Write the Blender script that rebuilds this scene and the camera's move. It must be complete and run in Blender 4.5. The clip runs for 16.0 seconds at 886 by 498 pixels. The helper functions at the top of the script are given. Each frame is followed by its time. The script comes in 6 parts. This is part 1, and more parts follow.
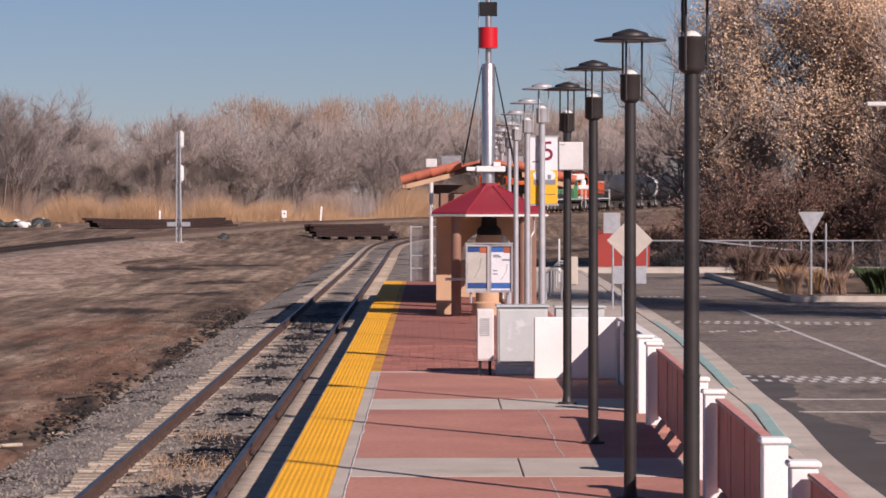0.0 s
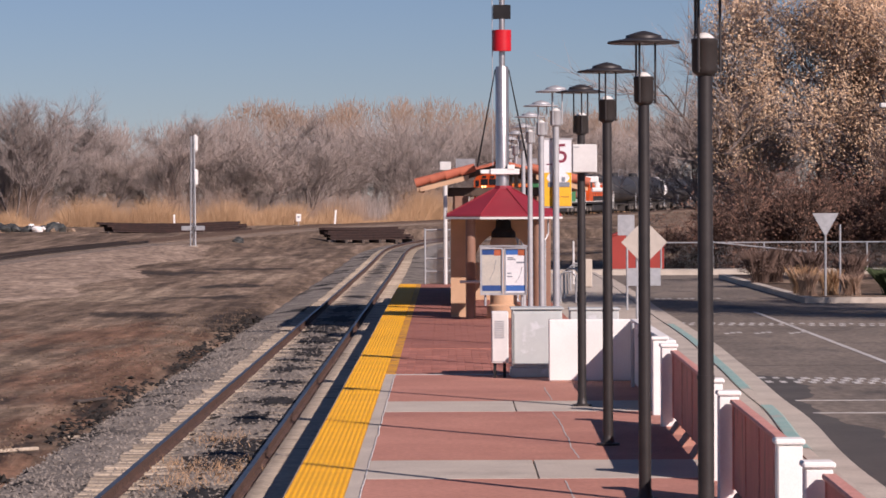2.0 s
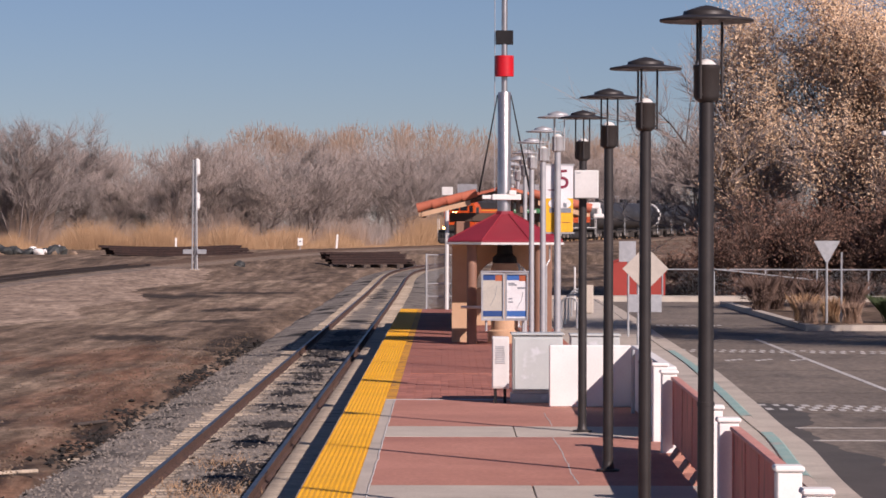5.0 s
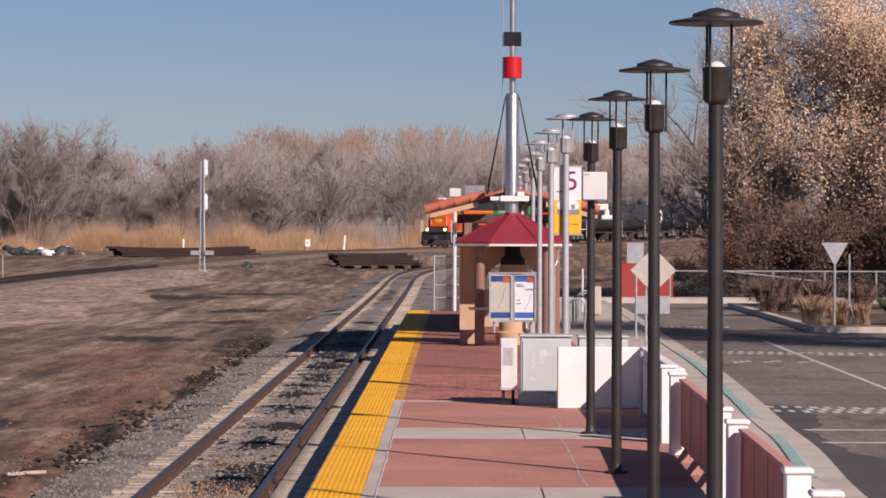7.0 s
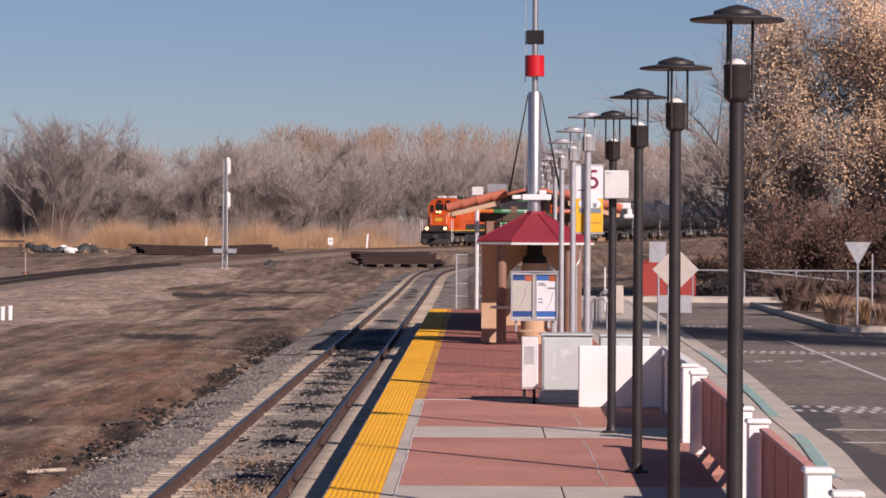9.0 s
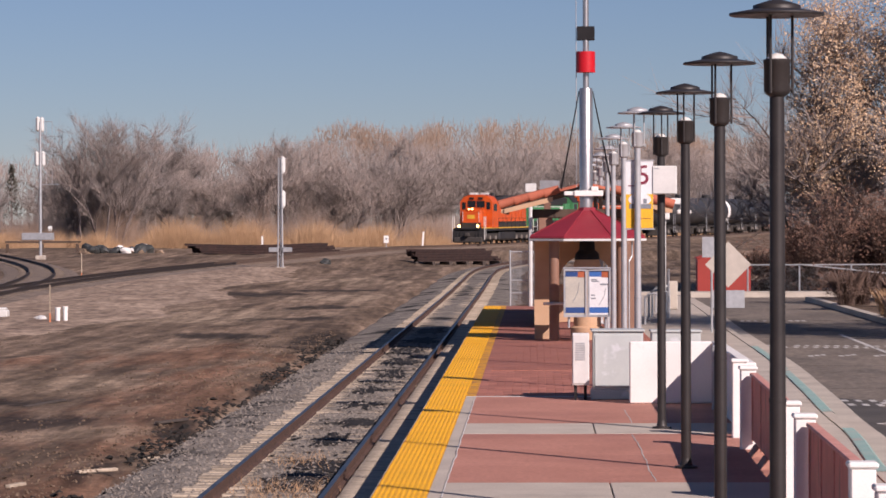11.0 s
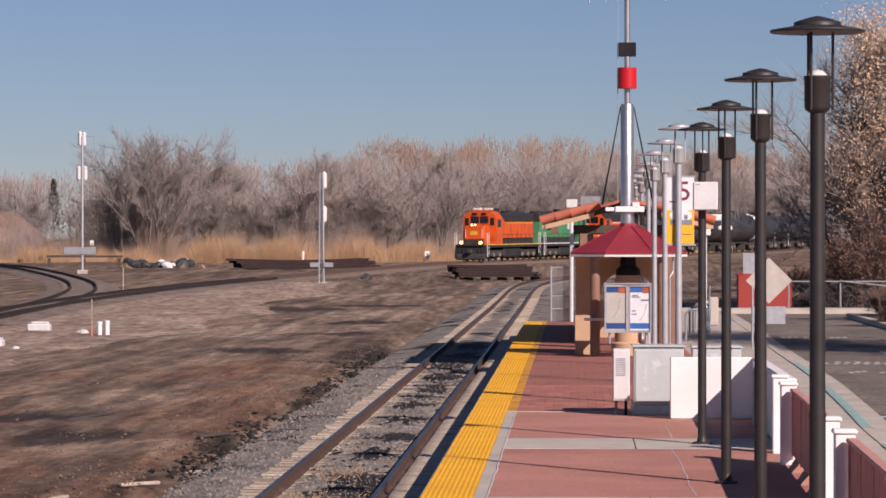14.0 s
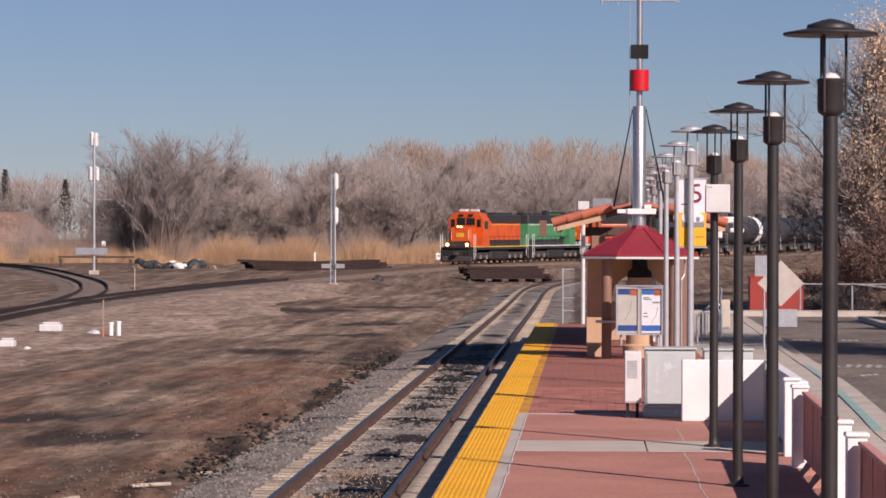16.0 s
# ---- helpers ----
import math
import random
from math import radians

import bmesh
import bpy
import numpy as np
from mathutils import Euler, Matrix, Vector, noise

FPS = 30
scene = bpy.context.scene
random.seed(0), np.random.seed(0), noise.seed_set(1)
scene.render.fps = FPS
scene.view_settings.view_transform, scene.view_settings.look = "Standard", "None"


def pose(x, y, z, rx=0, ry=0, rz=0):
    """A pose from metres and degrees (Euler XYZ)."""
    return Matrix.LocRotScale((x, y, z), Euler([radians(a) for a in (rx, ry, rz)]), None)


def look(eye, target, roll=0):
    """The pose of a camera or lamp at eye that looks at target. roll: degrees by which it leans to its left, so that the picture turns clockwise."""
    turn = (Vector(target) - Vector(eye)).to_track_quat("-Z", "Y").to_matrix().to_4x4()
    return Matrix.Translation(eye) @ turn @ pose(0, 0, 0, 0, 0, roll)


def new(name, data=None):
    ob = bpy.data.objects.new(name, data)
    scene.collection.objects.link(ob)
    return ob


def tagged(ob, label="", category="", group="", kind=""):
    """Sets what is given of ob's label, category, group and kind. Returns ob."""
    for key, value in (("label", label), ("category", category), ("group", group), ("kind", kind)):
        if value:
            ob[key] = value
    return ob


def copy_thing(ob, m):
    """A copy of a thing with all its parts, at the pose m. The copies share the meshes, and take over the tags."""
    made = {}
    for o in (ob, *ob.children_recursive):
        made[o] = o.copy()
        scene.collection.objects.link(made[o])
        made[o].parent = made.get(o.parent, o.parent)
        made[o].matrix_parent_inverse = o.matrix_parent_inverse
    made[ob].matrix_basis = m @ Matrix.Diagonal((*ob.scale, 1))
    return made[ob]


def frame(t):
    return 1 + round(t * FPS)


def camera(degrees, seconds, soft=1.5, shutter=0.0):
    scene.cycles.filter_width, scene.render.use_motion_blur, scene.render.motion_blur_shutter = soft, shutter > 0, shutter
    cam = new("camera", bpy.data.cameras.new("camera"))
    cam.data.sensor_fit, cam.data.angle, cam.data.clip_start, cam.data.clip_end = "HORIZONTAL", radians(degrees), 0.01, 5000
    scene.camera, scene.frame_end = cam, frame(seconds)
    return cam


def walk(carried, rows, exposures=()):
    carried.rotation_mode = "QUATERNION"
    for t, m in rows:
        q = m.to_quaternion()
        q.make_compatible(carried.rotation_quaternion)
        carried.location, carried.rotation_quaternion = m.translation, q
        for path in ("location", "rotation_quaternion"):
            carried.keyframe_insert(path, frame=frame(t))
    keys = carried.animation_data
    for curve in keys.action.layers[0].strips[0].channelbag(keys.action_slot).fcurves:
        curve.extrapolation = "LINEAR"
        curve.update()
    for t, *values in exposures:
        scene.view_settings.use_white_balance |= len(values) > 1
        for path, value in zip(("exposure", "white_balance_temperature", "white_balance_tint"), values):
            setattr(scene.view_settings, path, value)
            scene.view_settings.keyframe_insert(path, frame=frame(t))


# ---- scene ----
cam = camera(15.663, 16.0, 1.65)
PATH = [
    (0, (0.001, 0.024, 2.952), (3.66, 1000.02, -13.21), -0.026),
    (0.5, (0.002, 0.016, 2.946), (2.21, 1000.02, -13.33), 0.142),
    (1, (-0.000, 0.004, 2.949), (0.66, 1000.00, -13.20), -0.096),
    (1.5, (0.003, -0.022, 2.949), (-0.20, 999.98, -12.71), -0.286),
    (2, (-0.000, -0.048, 2.950), (-0.80, 999.95, -12.29), -0.258),
    (2.5, (-0.001, -0.073, 2.951), (-0.78, 999.93, -10.10), -0.190),
    (3, (-0.000, -0.074, 2.954), (-0.90, 999.93, -9.24), -0.137),
    (3.5, (0.003, -0.061, 2.952), (-0.70, 999.94, -7.95), 0.007),
    (4, (0.008, -0.032, 2.945), (-0.62, 999.97, -6.36), 0.106),
    (6.5, (-0.004, -0.070, 2.947), (-2.32, 999.93, -3.88), 0.131),
    (7, (-0.008, -0.051, 2.950), (-3.57, 999.95, -4.06), 0.176),
    (7.5, (-0.005, -0.024, 2.954), (-5.71, 999.98, -4.09), 0.235),
    (8, (-0.004, 0.017, 2.950), (-7.63, 1000.02, -4.20), 0.343),
    (10.5, (0.115, 0.086, 2.941), (-21.33, 1000.09, -4.80), -0.086),
    (11, (0.141, 0.050, 2.944), (-28.34, 1000.05, -5.40), -0.190),
    (11.5, (0.143, 0.013, 2.948), (-31.98, 1000.01, -7.62), -0.356),
    (12, (0.147, -0.030, 2.948), (-34.85, 999.97, -7.96), -0.238),
    (12.5, (0.152, -0.074, 2.945), (-36.92, 999.93, -5.89), -0.142),
    (13, (0.147, -0.087, 2.942), (-38.20, 999.91, -3.41), -0.063),
    (13.5, (0.142, -0.084, 2.947), (-39.61, 999.92, -1.61), -0.047),
    (14, (0.138, -0.110, 2.937), (-41.02, 999.89, -0.52), -0.021),
    (14.5, (0.130, -0.176, 2.947), (-42.07, 999.82, -0.36), -0.110),
    (15, (0.126, -0.186, 2.941), (-42.69, 999.81, -0.08), 0.025),
    (15.5, (0.125, -0.129, 2.940), (-43.48, 999.87, -0.09), 0.084),
    (16, (0.133, -0.080, 2.940), (-44.60, 999.92, -0.04), 0.145),
]
walk(cam, [(t, look(eye, target, roll)) for t, eye, target, roll in PATH], [(0, 0.0, 6500, 28), (16, 0.0, 6500, 28)])

# ---- world, sun, exposure ----
SUN_EL, SUN_AZ = radians(31.5), math.atan2(-0.79, 0.61)
to_sun = Vector((math.cos(SUN_EL) * math.cos(SUN_AZ), math.cos(SUN_EL) * math.sin(SUN_AZ), math.sin(SUN_EL)))
world = bpy.data.worlds.new("sky")
scene.world = world
world.use_nodes = True
wn = world.node_tree.nodes
sky = wn.new("ShaderNodeTexSky")
sky.sky_type, sky.sun_disc = "NISHITA", False
sky.sun_elevation, sky.sun_rotation = SUN_EL, math.pi / 2 - SUN_AZ
sky.altitude, sky.air_density, sky.dust_density, sky.ozone_density = 1500, 1.0, 0.25, 6.0
wn["Background"].inputs["Strength"].default_value = 0.056
world.node_tree.links.new(sky.outputs["Color"], wn["Background"].inputs["Color"])
sun_data = bpy.data.lights.new("sun", "SUN")
sun_data.energy, sun_data.angle, sun_data.color = 5.1, radians(0.53), (1.0, 0.925, 0.81)
sun = new("sun", sun_data)
sun.matrix_basis = look(to_sun * 50, (0, 0, 0))


# ---- materials ----
def mat(name, a, b=None, scale=2.0, rough=0.7, metal=0.0, bump=0.0, fine=40.0, grain=0.12, stretch=(1, 1, 1), lo=0.35, hi=0.65,
        rnd=0.0, emit=None, power=0.0, spec=0.5, dirt=None, dscale=0.6, dlo=0.55, dhi=0.7, dirt2=None, d2scale=0.1):
    """A two-scale procedural surface: colours a and b in patches, fine grain, relief, and stains of colour dirt."""
    m = bpy.data.materials.new(name)
    m.use_nodes = True
    n, l = m.node_tree.nodes, m.node_tree.links
    p = n["Principled BSDF"]
    p.inputs["Roughness"].default_value, p.inputs["Metallic"].default_value = rough, metal
    p.inputs["Specular IOR Level"].default_value = spec
    tc = n.new("ShaderNodeTexCoord")
    mp = n.new("ShaderNodeMapping")
    mp.inputs["Scale"].default_value = stretch
    l.new(tc.outputs["Object"], mp.inputs["Vector"])

    def noise_tex(s, d=5.0):
        t = n.new("ShaderNodeTexNoise")
        t.inputs["Scale"].default_value, t.inputs["Detail"].default_value, t.inputs["Roughness"].default_value = s, d, 0.6
        l.new(mp.outputs["Vector"], t.inputs["Vector"])
        return t

    def ramp(src, x0, x1, c0, c1):
        r = n.new("ShaderNodeValToRGB")
        r.color_ramp.elements[0].position, r.color_ramp.elements[1].position = x0, x1
        r.color_ramp.elements[0].color, r.color_ramp.elements[1].color = (*c0, 1), (*c1, 1)
        l.new(src, r.inputs["Fac"])
        return r.outputs["Color"]

    def mix(mode, fac, x, y):
        k = n.new("ShaderNodeMix")
        k.data_type, k.blend_type = "RGBA", mode
        if isinstance(fac, float):
            k.inputs["Factor"].default_value = fac
        else:
            l.new(fac, k.inputs["Factor"])
        for sock, v in ((k.inputs["A"], x), (k.inputs["B"], y)):
            if isinstance(v, tuple):
                sock.default_value = (*v, 1)
            else:
                l.new(v, sock)
        return k.outputs["Result"]

    b = b or tuple(c * 0.8 for c in a)
    big, small = noise_tex(scale), noise_tex(fine, 3.0)
    col = ramp(big.outputs["Fac"], lo, hi, a, b)
    if dirt2:
        s2 = noise_tex(d2scale, 4.0)
        col = mix("MIX", ramp(s2.outputs["Fac"], 0.48, 0.6, (0, 0, 0), (0.75, 0.75, 0.75)), col, dirt2)
    if dirt:
        st = noise_tex(dscale, 6.0)
        col = mix("MIX", ramp(st.outputs["Fac"], dlo, dhi, (0, 0, 0), (1, 1, 1)), col, dirt)
    col = mix("MULTIPLY", 1.0, col, ramp(small.outputs["Fac"], 0.3, 0.7, (1 - grain,) * 3, (1 + grain,) * 3))
    if rnd:
        oi = n.new("ShaderNodeObjectInfo")
        col = mix("MULTIPLY", 1.0, col, ramp(oi.outputs["Random"], 0.0, 1.0, (1 - rnd,) * 3, (1 + rnd,) * 3))
    l.new(col, p.inputs["Base Color"])
    if bump:
        bp = n.new("ShaderNodeBump")
        bp.inputs["Strength"].default_value, bp.inputs["Distance"].default_value = bump, 0.02
        l.new(small.outputs["Fac"], bp.inputs["Height"])
        l.new(bp.outputs["Normal"], p.inputs["Normal"])
    if emit:
        p.inputs["Emission Color"].default_value, p.inputs["Emission Strength"].default_value = (*emit, 1), power
    return m


def leafy(name, a, b, island=True):
    """Leaves, twigs and grass: colour varies from piece to piece."""
    m = bpy.data.materials.new(name)
    m.use_nodes = True
    n, l = m.node_tree.nodes, m.node_tree.links
    p = n["Principled BSDF"]
    p.inputs["Roughness"].default_value, p.inputs["Specular IOR Level"].default_value = 0.75, 0.25
    g = n.new("ShaderNodeNewGeometry")
    r = n.new("ShaderNodeValToRGB")
    r.color_ramp.elements[0].color, r.color_ramp.elements[1].color = (*a, 1), (*b, 1)
    l.new(g.outputs["Random Per Island"], r.inputs["Fac"])
    oi = n.new("ShaderNodeObjectInfo")
    r2 = n.new("ShaderNodeValToRGB")
    r2.color_ramp.elements[0].color, r2.color_ramp.elements[1].color = (0.8, 0.8, 0.8, 1), (1.15, 1.1, 1.05, 1)
    l.new(oi.outputs["Random"], r2.inputs["Fac"])
    k = n.new("ShaderNodeMix")
    k.data_type, k.blend_type = "RGBA", "MULTIPLY"
    k.inputs["Factor"].default_value = 1.0
    l.new(r.outputs["Color"], k.inputs["A"])
    l.new(r2.outputs["Color"], k.inputs["B"])
    l.new(k.outputs["Result"], p.inputs["Base Color"])
    return m


def yard_dirt():
    """Bare yard dirt: grey-brown with rut streaks, red earth, pale scuffs and oil-black patches, each with a ragged rim."""
    m = bpy.data.materials.new("dirt")
    m.use_nodes = True
    n, l = m.node_tree.nodes, m.node_tree.links
    p = n["Principled BSDF"]
    p.inputs["Roughness"].default_value, p.inputs["Specular IOR Level"].default_value = 0.95, 0.15
    tc = n.new("ShaderNodeTexCoord")

    def noise_tex(scale, stretch, turn=0.0, detail=6.0, rough=0.6):
        mp = n.new("ShaderNodeMapping")
        mp.inputs["Scale"].default_value, mp.inputs["Rotation"].default_value = stretch, (0, 0, radians(turn))
        l.new(tc.outputs["Object"], mp.inputs["Vector"])
        t = n.new("ShaderNodeTexNoise")
        t.inputs["Scale"].default_value, t.inputs["Detail"].default_value, t.inputs["Roughness"].default_value = scale, detail, rough
        l.new(mp.outputs["Vector"], t.inputs["Vector"])
        return t.outputs["Fac"]

    def ramp(src, x0, x1, c0, c1):
        r = n.new("ShaderNodeValToRGB")
        r.color_ramp.elements[0].position, r.color_ramp.elements[1].position = x0, x1
        r.color_ramp.elements[0].color, r.color_ramp.elements[1].color = (*c0, 1), (*c1, 1)
        l.new(src, r.inputs["Fac"])
        return r.outputs["Color"]

    def mix(mode, fac, x, y):
        k = n.new("ShaderNodeMix")
        k.data_type, k.blend_type = "RGBA", mode
        if isinstance(fac, float):
            k.inputs["Factor"].default_value = fac
        else:
            l.new(fac, k.inputs["Factor"])
        for sock, v in ((k.inputs["A"], x), (k.inputs["B"], y)):
            if isinstance(v, tuple):
                sock.default_value = (*v, 1)
            else:
                l.new(v, sock)
        return k.outputs["Result"]

    def calc(op, a, b):
        k = n.new("ShaderNodeMath")
        k.operation = op
        for sock, v in zip(k.inputs, (a, b)):
            if isinstance(v, float):
                sock.default_value = v
            else:
                l.new(v, sock)
        return k.outputs["Value"]

    ragged = noise_tex(0.55, (1, 0.16, 1), -4, 8.0, 0.68)
    ruts = noise_tex(1.0, (1.5, 0.075, 1), -6, 5.0, 0.6)
    cloud = noise_tex(0.16, (1, 0.32, 1), 0, 6.0, 0.62)
    grit = noise_tex(6.0, (1, 0.4, 1), 0, 4.0, 0.7)
    clump = noise_tex(1.6, (1, 0.22, 1), 0, 6.0, 0.7)

    def patch(cx, cy, rx, ry, turn=0.0):
        """A soft oval spot, its rim broken up by noise."""
        mp = n.new("ShaderNodeMapping")
        mp.vector_type = "TEXTURE"
        mp.inputs["Location"].default_value, mp.inputs["Rotation"].default_value = (cx, cy, 0), (0, 0, radians(turn))
        mp.inputs["Scale"].default_value = (rx, ry, 100)
        l.new(tc.outputs["Object"], mp.inputs["Vector"])
        d = n.new("ShaderNodeVectorMath")
        d.operation = "LENGTH"
        l.new(mp.outputs["Vector"], d.inputs[0])
        return calc("SUBTRACT", calc("ADD", 1.0, calc("MULTIPLY", calc("SUBTRACT", ragged, 0.5), 4.5)), d.outputs["Value"])

    def patches(col, spots, tint, strength):
        for spot in spots:
            f = ramp(patch(*spot), 0.0, 0.55, (0, 0, 0), (strength,) * 3)
            col = mix("MIX", f, col, tint)
        return col

    col = ramp(cloud, 0.34, 0.66, (0.30, 0.222, 0.163), (0.15, 0.11, 0.082))
    col = patches(col, ((-6.8, 62, 2.6, 24), (-9.5, 84, 3.5, 9), (-7.0, 42, 3.0, 10), (-13, 64, 4.0, 10)), (0.23, 0.125, 0.08), 0.7)
    col = patches(col, ((-10.5, 70, 2.0, 6.5), (-5.75, 64, 0.45, 11), (-13.0, 122, 5.0, 12), (-9.0, 150, 2.4, 9), (-7.6, 54, 1.2, 3.5), (-11.0, 185, 5.0, 9)), (0.39, 0.30, 0.22), 0.75)
    col = mix("MULTIPLY", 0.85, col, ramp(ruts, 0.36, 0.6, (1.25, 1.23, 1.2), (0.5, 0.48, 0.46)))
    col = patches(col, ((-6.5, 98, 1.25, 11), (-8.4, 57, 1.5, 3.2), (-9.4, 100, 2.4, 3.0), (-13.5, 157, 3.6, 4.0), (-8.4, 134, 2.2, 4.0), (-10.2, 63, 1.8, 2.6), (-6.25, 47, 0.5, 3.0),
                        (-6.05, 56, 0.4, 3.5), (-7.8, 42, 1.2, 2.5), (-10.0, 165, 3.0, 3.0), (-5.9, 70, 0.3, 5.0), (-8.6, 118, 2.0, 3.0)), (0.036, 0.029, 0.025), 0.88)
    col = mix("MULTIPLY", 1.0, col, ramp(clump, 0.34, 0.66, (0.6, 0.6, 0.6), (1.4, 1.4, 1.4)))
    col = mix("MULTIPLY", 1.0, col, ramp(grit, 0.3, 0.7, (0.62, 0.62, 0.62), (1.35, 1.33, 1.3)))
    l.new(col, p.inputs["Base Color"])
    bp = n.new("ShaderNodeBump")
    bp.inputs["Strength"].default_value, bp.inputs["Distance"].default_value = 0.9, 0.05
    l.new(calc("ADD", grit, calc("MULTIPLY", ruts, 1.6)), bp.inputs["Height"])
    l.new(bp.outputs["Normal"], p.inputs["Normal"])
    return m


M_DIRT = yard_dirt()
M_BALLAST = mat("ballast", (0.29, 0.255, 0.215), (0.16, 0.14, 0.12), 1.2, 0.95, 0, 1.0, 14.0, 0.45, (1, 0.5, 1), dirt=(0.022, 0.02, 0.018), dscale=0.55, dlo=0.54, dhi=0.62, spec=0.2)
M_DKBALLAST = mat("dark_cinder_ballast", (0.27, 0.21, 0.165), (0.15, 0.12, 0.098), 0.8, 0.95, 0, 0.8, 14.0, 0.35, spec=0.2)
M_DUSTY = mat("dusty_ballast", (0.27, 0.205, 0.155), (0.19, 0.145, 0.11), 0.5, 0.95, 0, 0.8, 8.0, 0.35, spec=0.15)
M_DUSTYTIE = mat("dusty_tie", (0.23, 0.175, 0.135), (0.16, 0.12, 0.095), 2.0, 0.95, 0, 0.4, 20.0, 0.25, rnd=0.2, spec=0.15)
M_DUSTYRAIL = mat("dusty_rail", (0.17, 0.115, 0.085), (0.11, 0.075, 0.058), 4.0, 0.8, 0.2, 0.2)
M_DKRAIL = mat("dark_rail", (0.06, 0.042, 0.035), (0.035, 0.027, 0.024), 4.0, 0.7, 0.3, 0.2)
M_DKTIE = mat("dark_creosote_tie", (0.19, 0.15, 0.12), (0.11, 0.088, 0.072), 2.0, 0.9, 0, 0.4, 20.0, 0.25, rnd=0.25, spec=0.2)
M_STONE = mat("gravel_stone", (0.29, 0.255, 0.22), (0.15, 0.13, 0.112), 3.0, 0.9, 0, 0.3, 30.0, 0.3, spec=0.2)
M_TIE = mat("weathered_tie", (0.48, 0.395, 0.30), (0.34, 0.28, 0.215), 2.5, 0.9, 0, 0.5, 20.0, 0.25, rnd=0.25, dirt=(0.10, 0.08, 0.065), dscale=2.0, spec=0.2)
M_RUST = mat("rusty_rail", (0.15, 0.085, 0.062), (0.075, 0.046, 0.037), 6.0, 0.8, 0.3, 0.4, 40.0, 0.25)
M_RAILTOP = mat("rail_head", (0.16, 0.15, 0.145), (0.08, 0.075, 0.072), 1.5, 0.38, 0.85, 0.1, 40.0, 0.15)
M_PAVE = mat("red_paving", (0.53, 0.25, 0.185), (0.45, 0.205, 0.15), 0.6, 0.85, 0, 0.3, 14.0, 0.16, dirt=(0.36, 0.16, 0.125), dscale=0.35, dlo=0.5, dhi=0.75, spec=0.3)
M_CONC = mat("concrete", (0.56, 0.495, 0.415), (0.47, 0.41, 0.345), 0.8, 0.9, 0, 0.25, 30.0, 0.12, dirt=(0.28, 0.245, 0.205), dscale=0.5, dlo=0.55, dhi=0.8, spec=0.3)
M_YEL = mat("tactile_yellow", (0.82, 0.41, 0.012), (0.74, 0.355, 0.012), 1.5, 0.65, 0, 0.1, 40.0, 0.08, dirt=(0.56, 0.28, 0.02), dscale=1.2, dlo=0.6, dhi=0.8, rnd=0.06)
M_YELWORN = mat("worn_yellow_edging", (0.74, 0.36, 0.02), (0.60, 0.27, 0.03), 1.2, 0.75, 0, 0.2, 30.0, 0.15, dirt=(0.33, 0.15, 0.07), dscale=2.2, dlo=0.52, dhi=0.62)
M_ASPH = mat("asphalt", (0.235, 0.195, 0.158), (0.155, 0.13, 0.107), 0.35, 0.92, 0, 0.5, 9.0, 0.28, (1, 0.35, 1), dirt=(0.085, 0.075, 0.067), dscale=0.4, dlo=0.55, dhi=0.68, spec=0.3)
M_LINE = mat("worn_line_paint", (0.62, 0.60, 0.56), (0.40, 0.38, 0.36), 5.0, 0.8, 0, 0.1, 30.0, 0.15)
M_TEAL = mat("teal_kerb_paint", (0.25, 0.43, 0.39), (0.33, 0.47, 0.42), 2.0, 0.7, 0, 0.1, 30.0, 0.12, dirt=(0.40, 0.40, 0.35), dscale=1.5, dlo=0.56, dhi=0.66)
M_WHITE = mat("white_stucco", (0.86, 0.84, 0.80), (0.80, 0.77, 0.73), 1.5, 0.85, 0, 0.08, 40.0, 0.04, dirt=(0.62, 0.57, 0.52), dscale=1.2, dlo=0.6, dhi=0.85)
M_REDWOOD = mat("red_painted_wood", (0.66, 0.21, 0.155), (0.57, 0.17, 0.125), 3.0, 0.55, 0, 0.3, 30.0, 0.15, (1, 1, 0.3), dirt=(0.26, 0.075, 0.055), dscale=2.0, dlo=0.6, dhi=0.72)
M_BATTEN = mat("pale_lit_batten", (0.72, 0.36, 0.29), (0.62, 0.27, 0.21), 3.0, 0.6, 0, 0.2, 30.0, 0.12)
M_WEDGE = mat("orange_footing", (0.44, 0.21, 0.15), (0.36, 0.17, 0.12), 4.0, 0.8, 0, 0.2)
M_BLACK = mat("dark_bronze_paint", (0.030, 0.026, 0.025), (0.045, 0.038, 0.035), 3.0, 0.5, 0.2, 0.05, 60.0, 0.1)
M_GREYPOLE = mat("grey_pole_paint", (0.50, 0.50, 0.50), (0.40, 0.40, 0.41), 3.0, 0.5, 0.3, 0.05, 60.0, 0.06)
M_LENS = mat("lamp_lens", (0.80, 0.78, 0.74), (0.7, 0.68, 0.64), 6.0, 0.3)
M_CAB = mat("pale_grey_cabinet", (0.52, 0.55, 0.53), (0.45, 0.48, 0.47), 1.6, 0.55, 0.0, 0.05, 50.0, 0.04, dirt=(0.60, 0.62, 0.63), dscale=1.5, dlo=0.55, dhi=0.6)
M_BOXW = mat("off_white_steel", (0.72, 0.71, 0.68), (0.64, 0.63, 0.6), 3.0, 0.5, 0.0, 0.05, 50.0, 0.05)
M_TAN = mat("tan_stucco", (0.62, 0.40, 0.25), (0.54, 0.34, 0.21), 1.5, 0.9, 0, 0.3, 40.0, 0.08)
M_BROWN = mat("brown_paint_pier_shade", (0.30, 0.165, 0.11), (0.25, 0.135, 0.09), 2.0, 0.6, 0, 0.1, 40.0, 0.08)
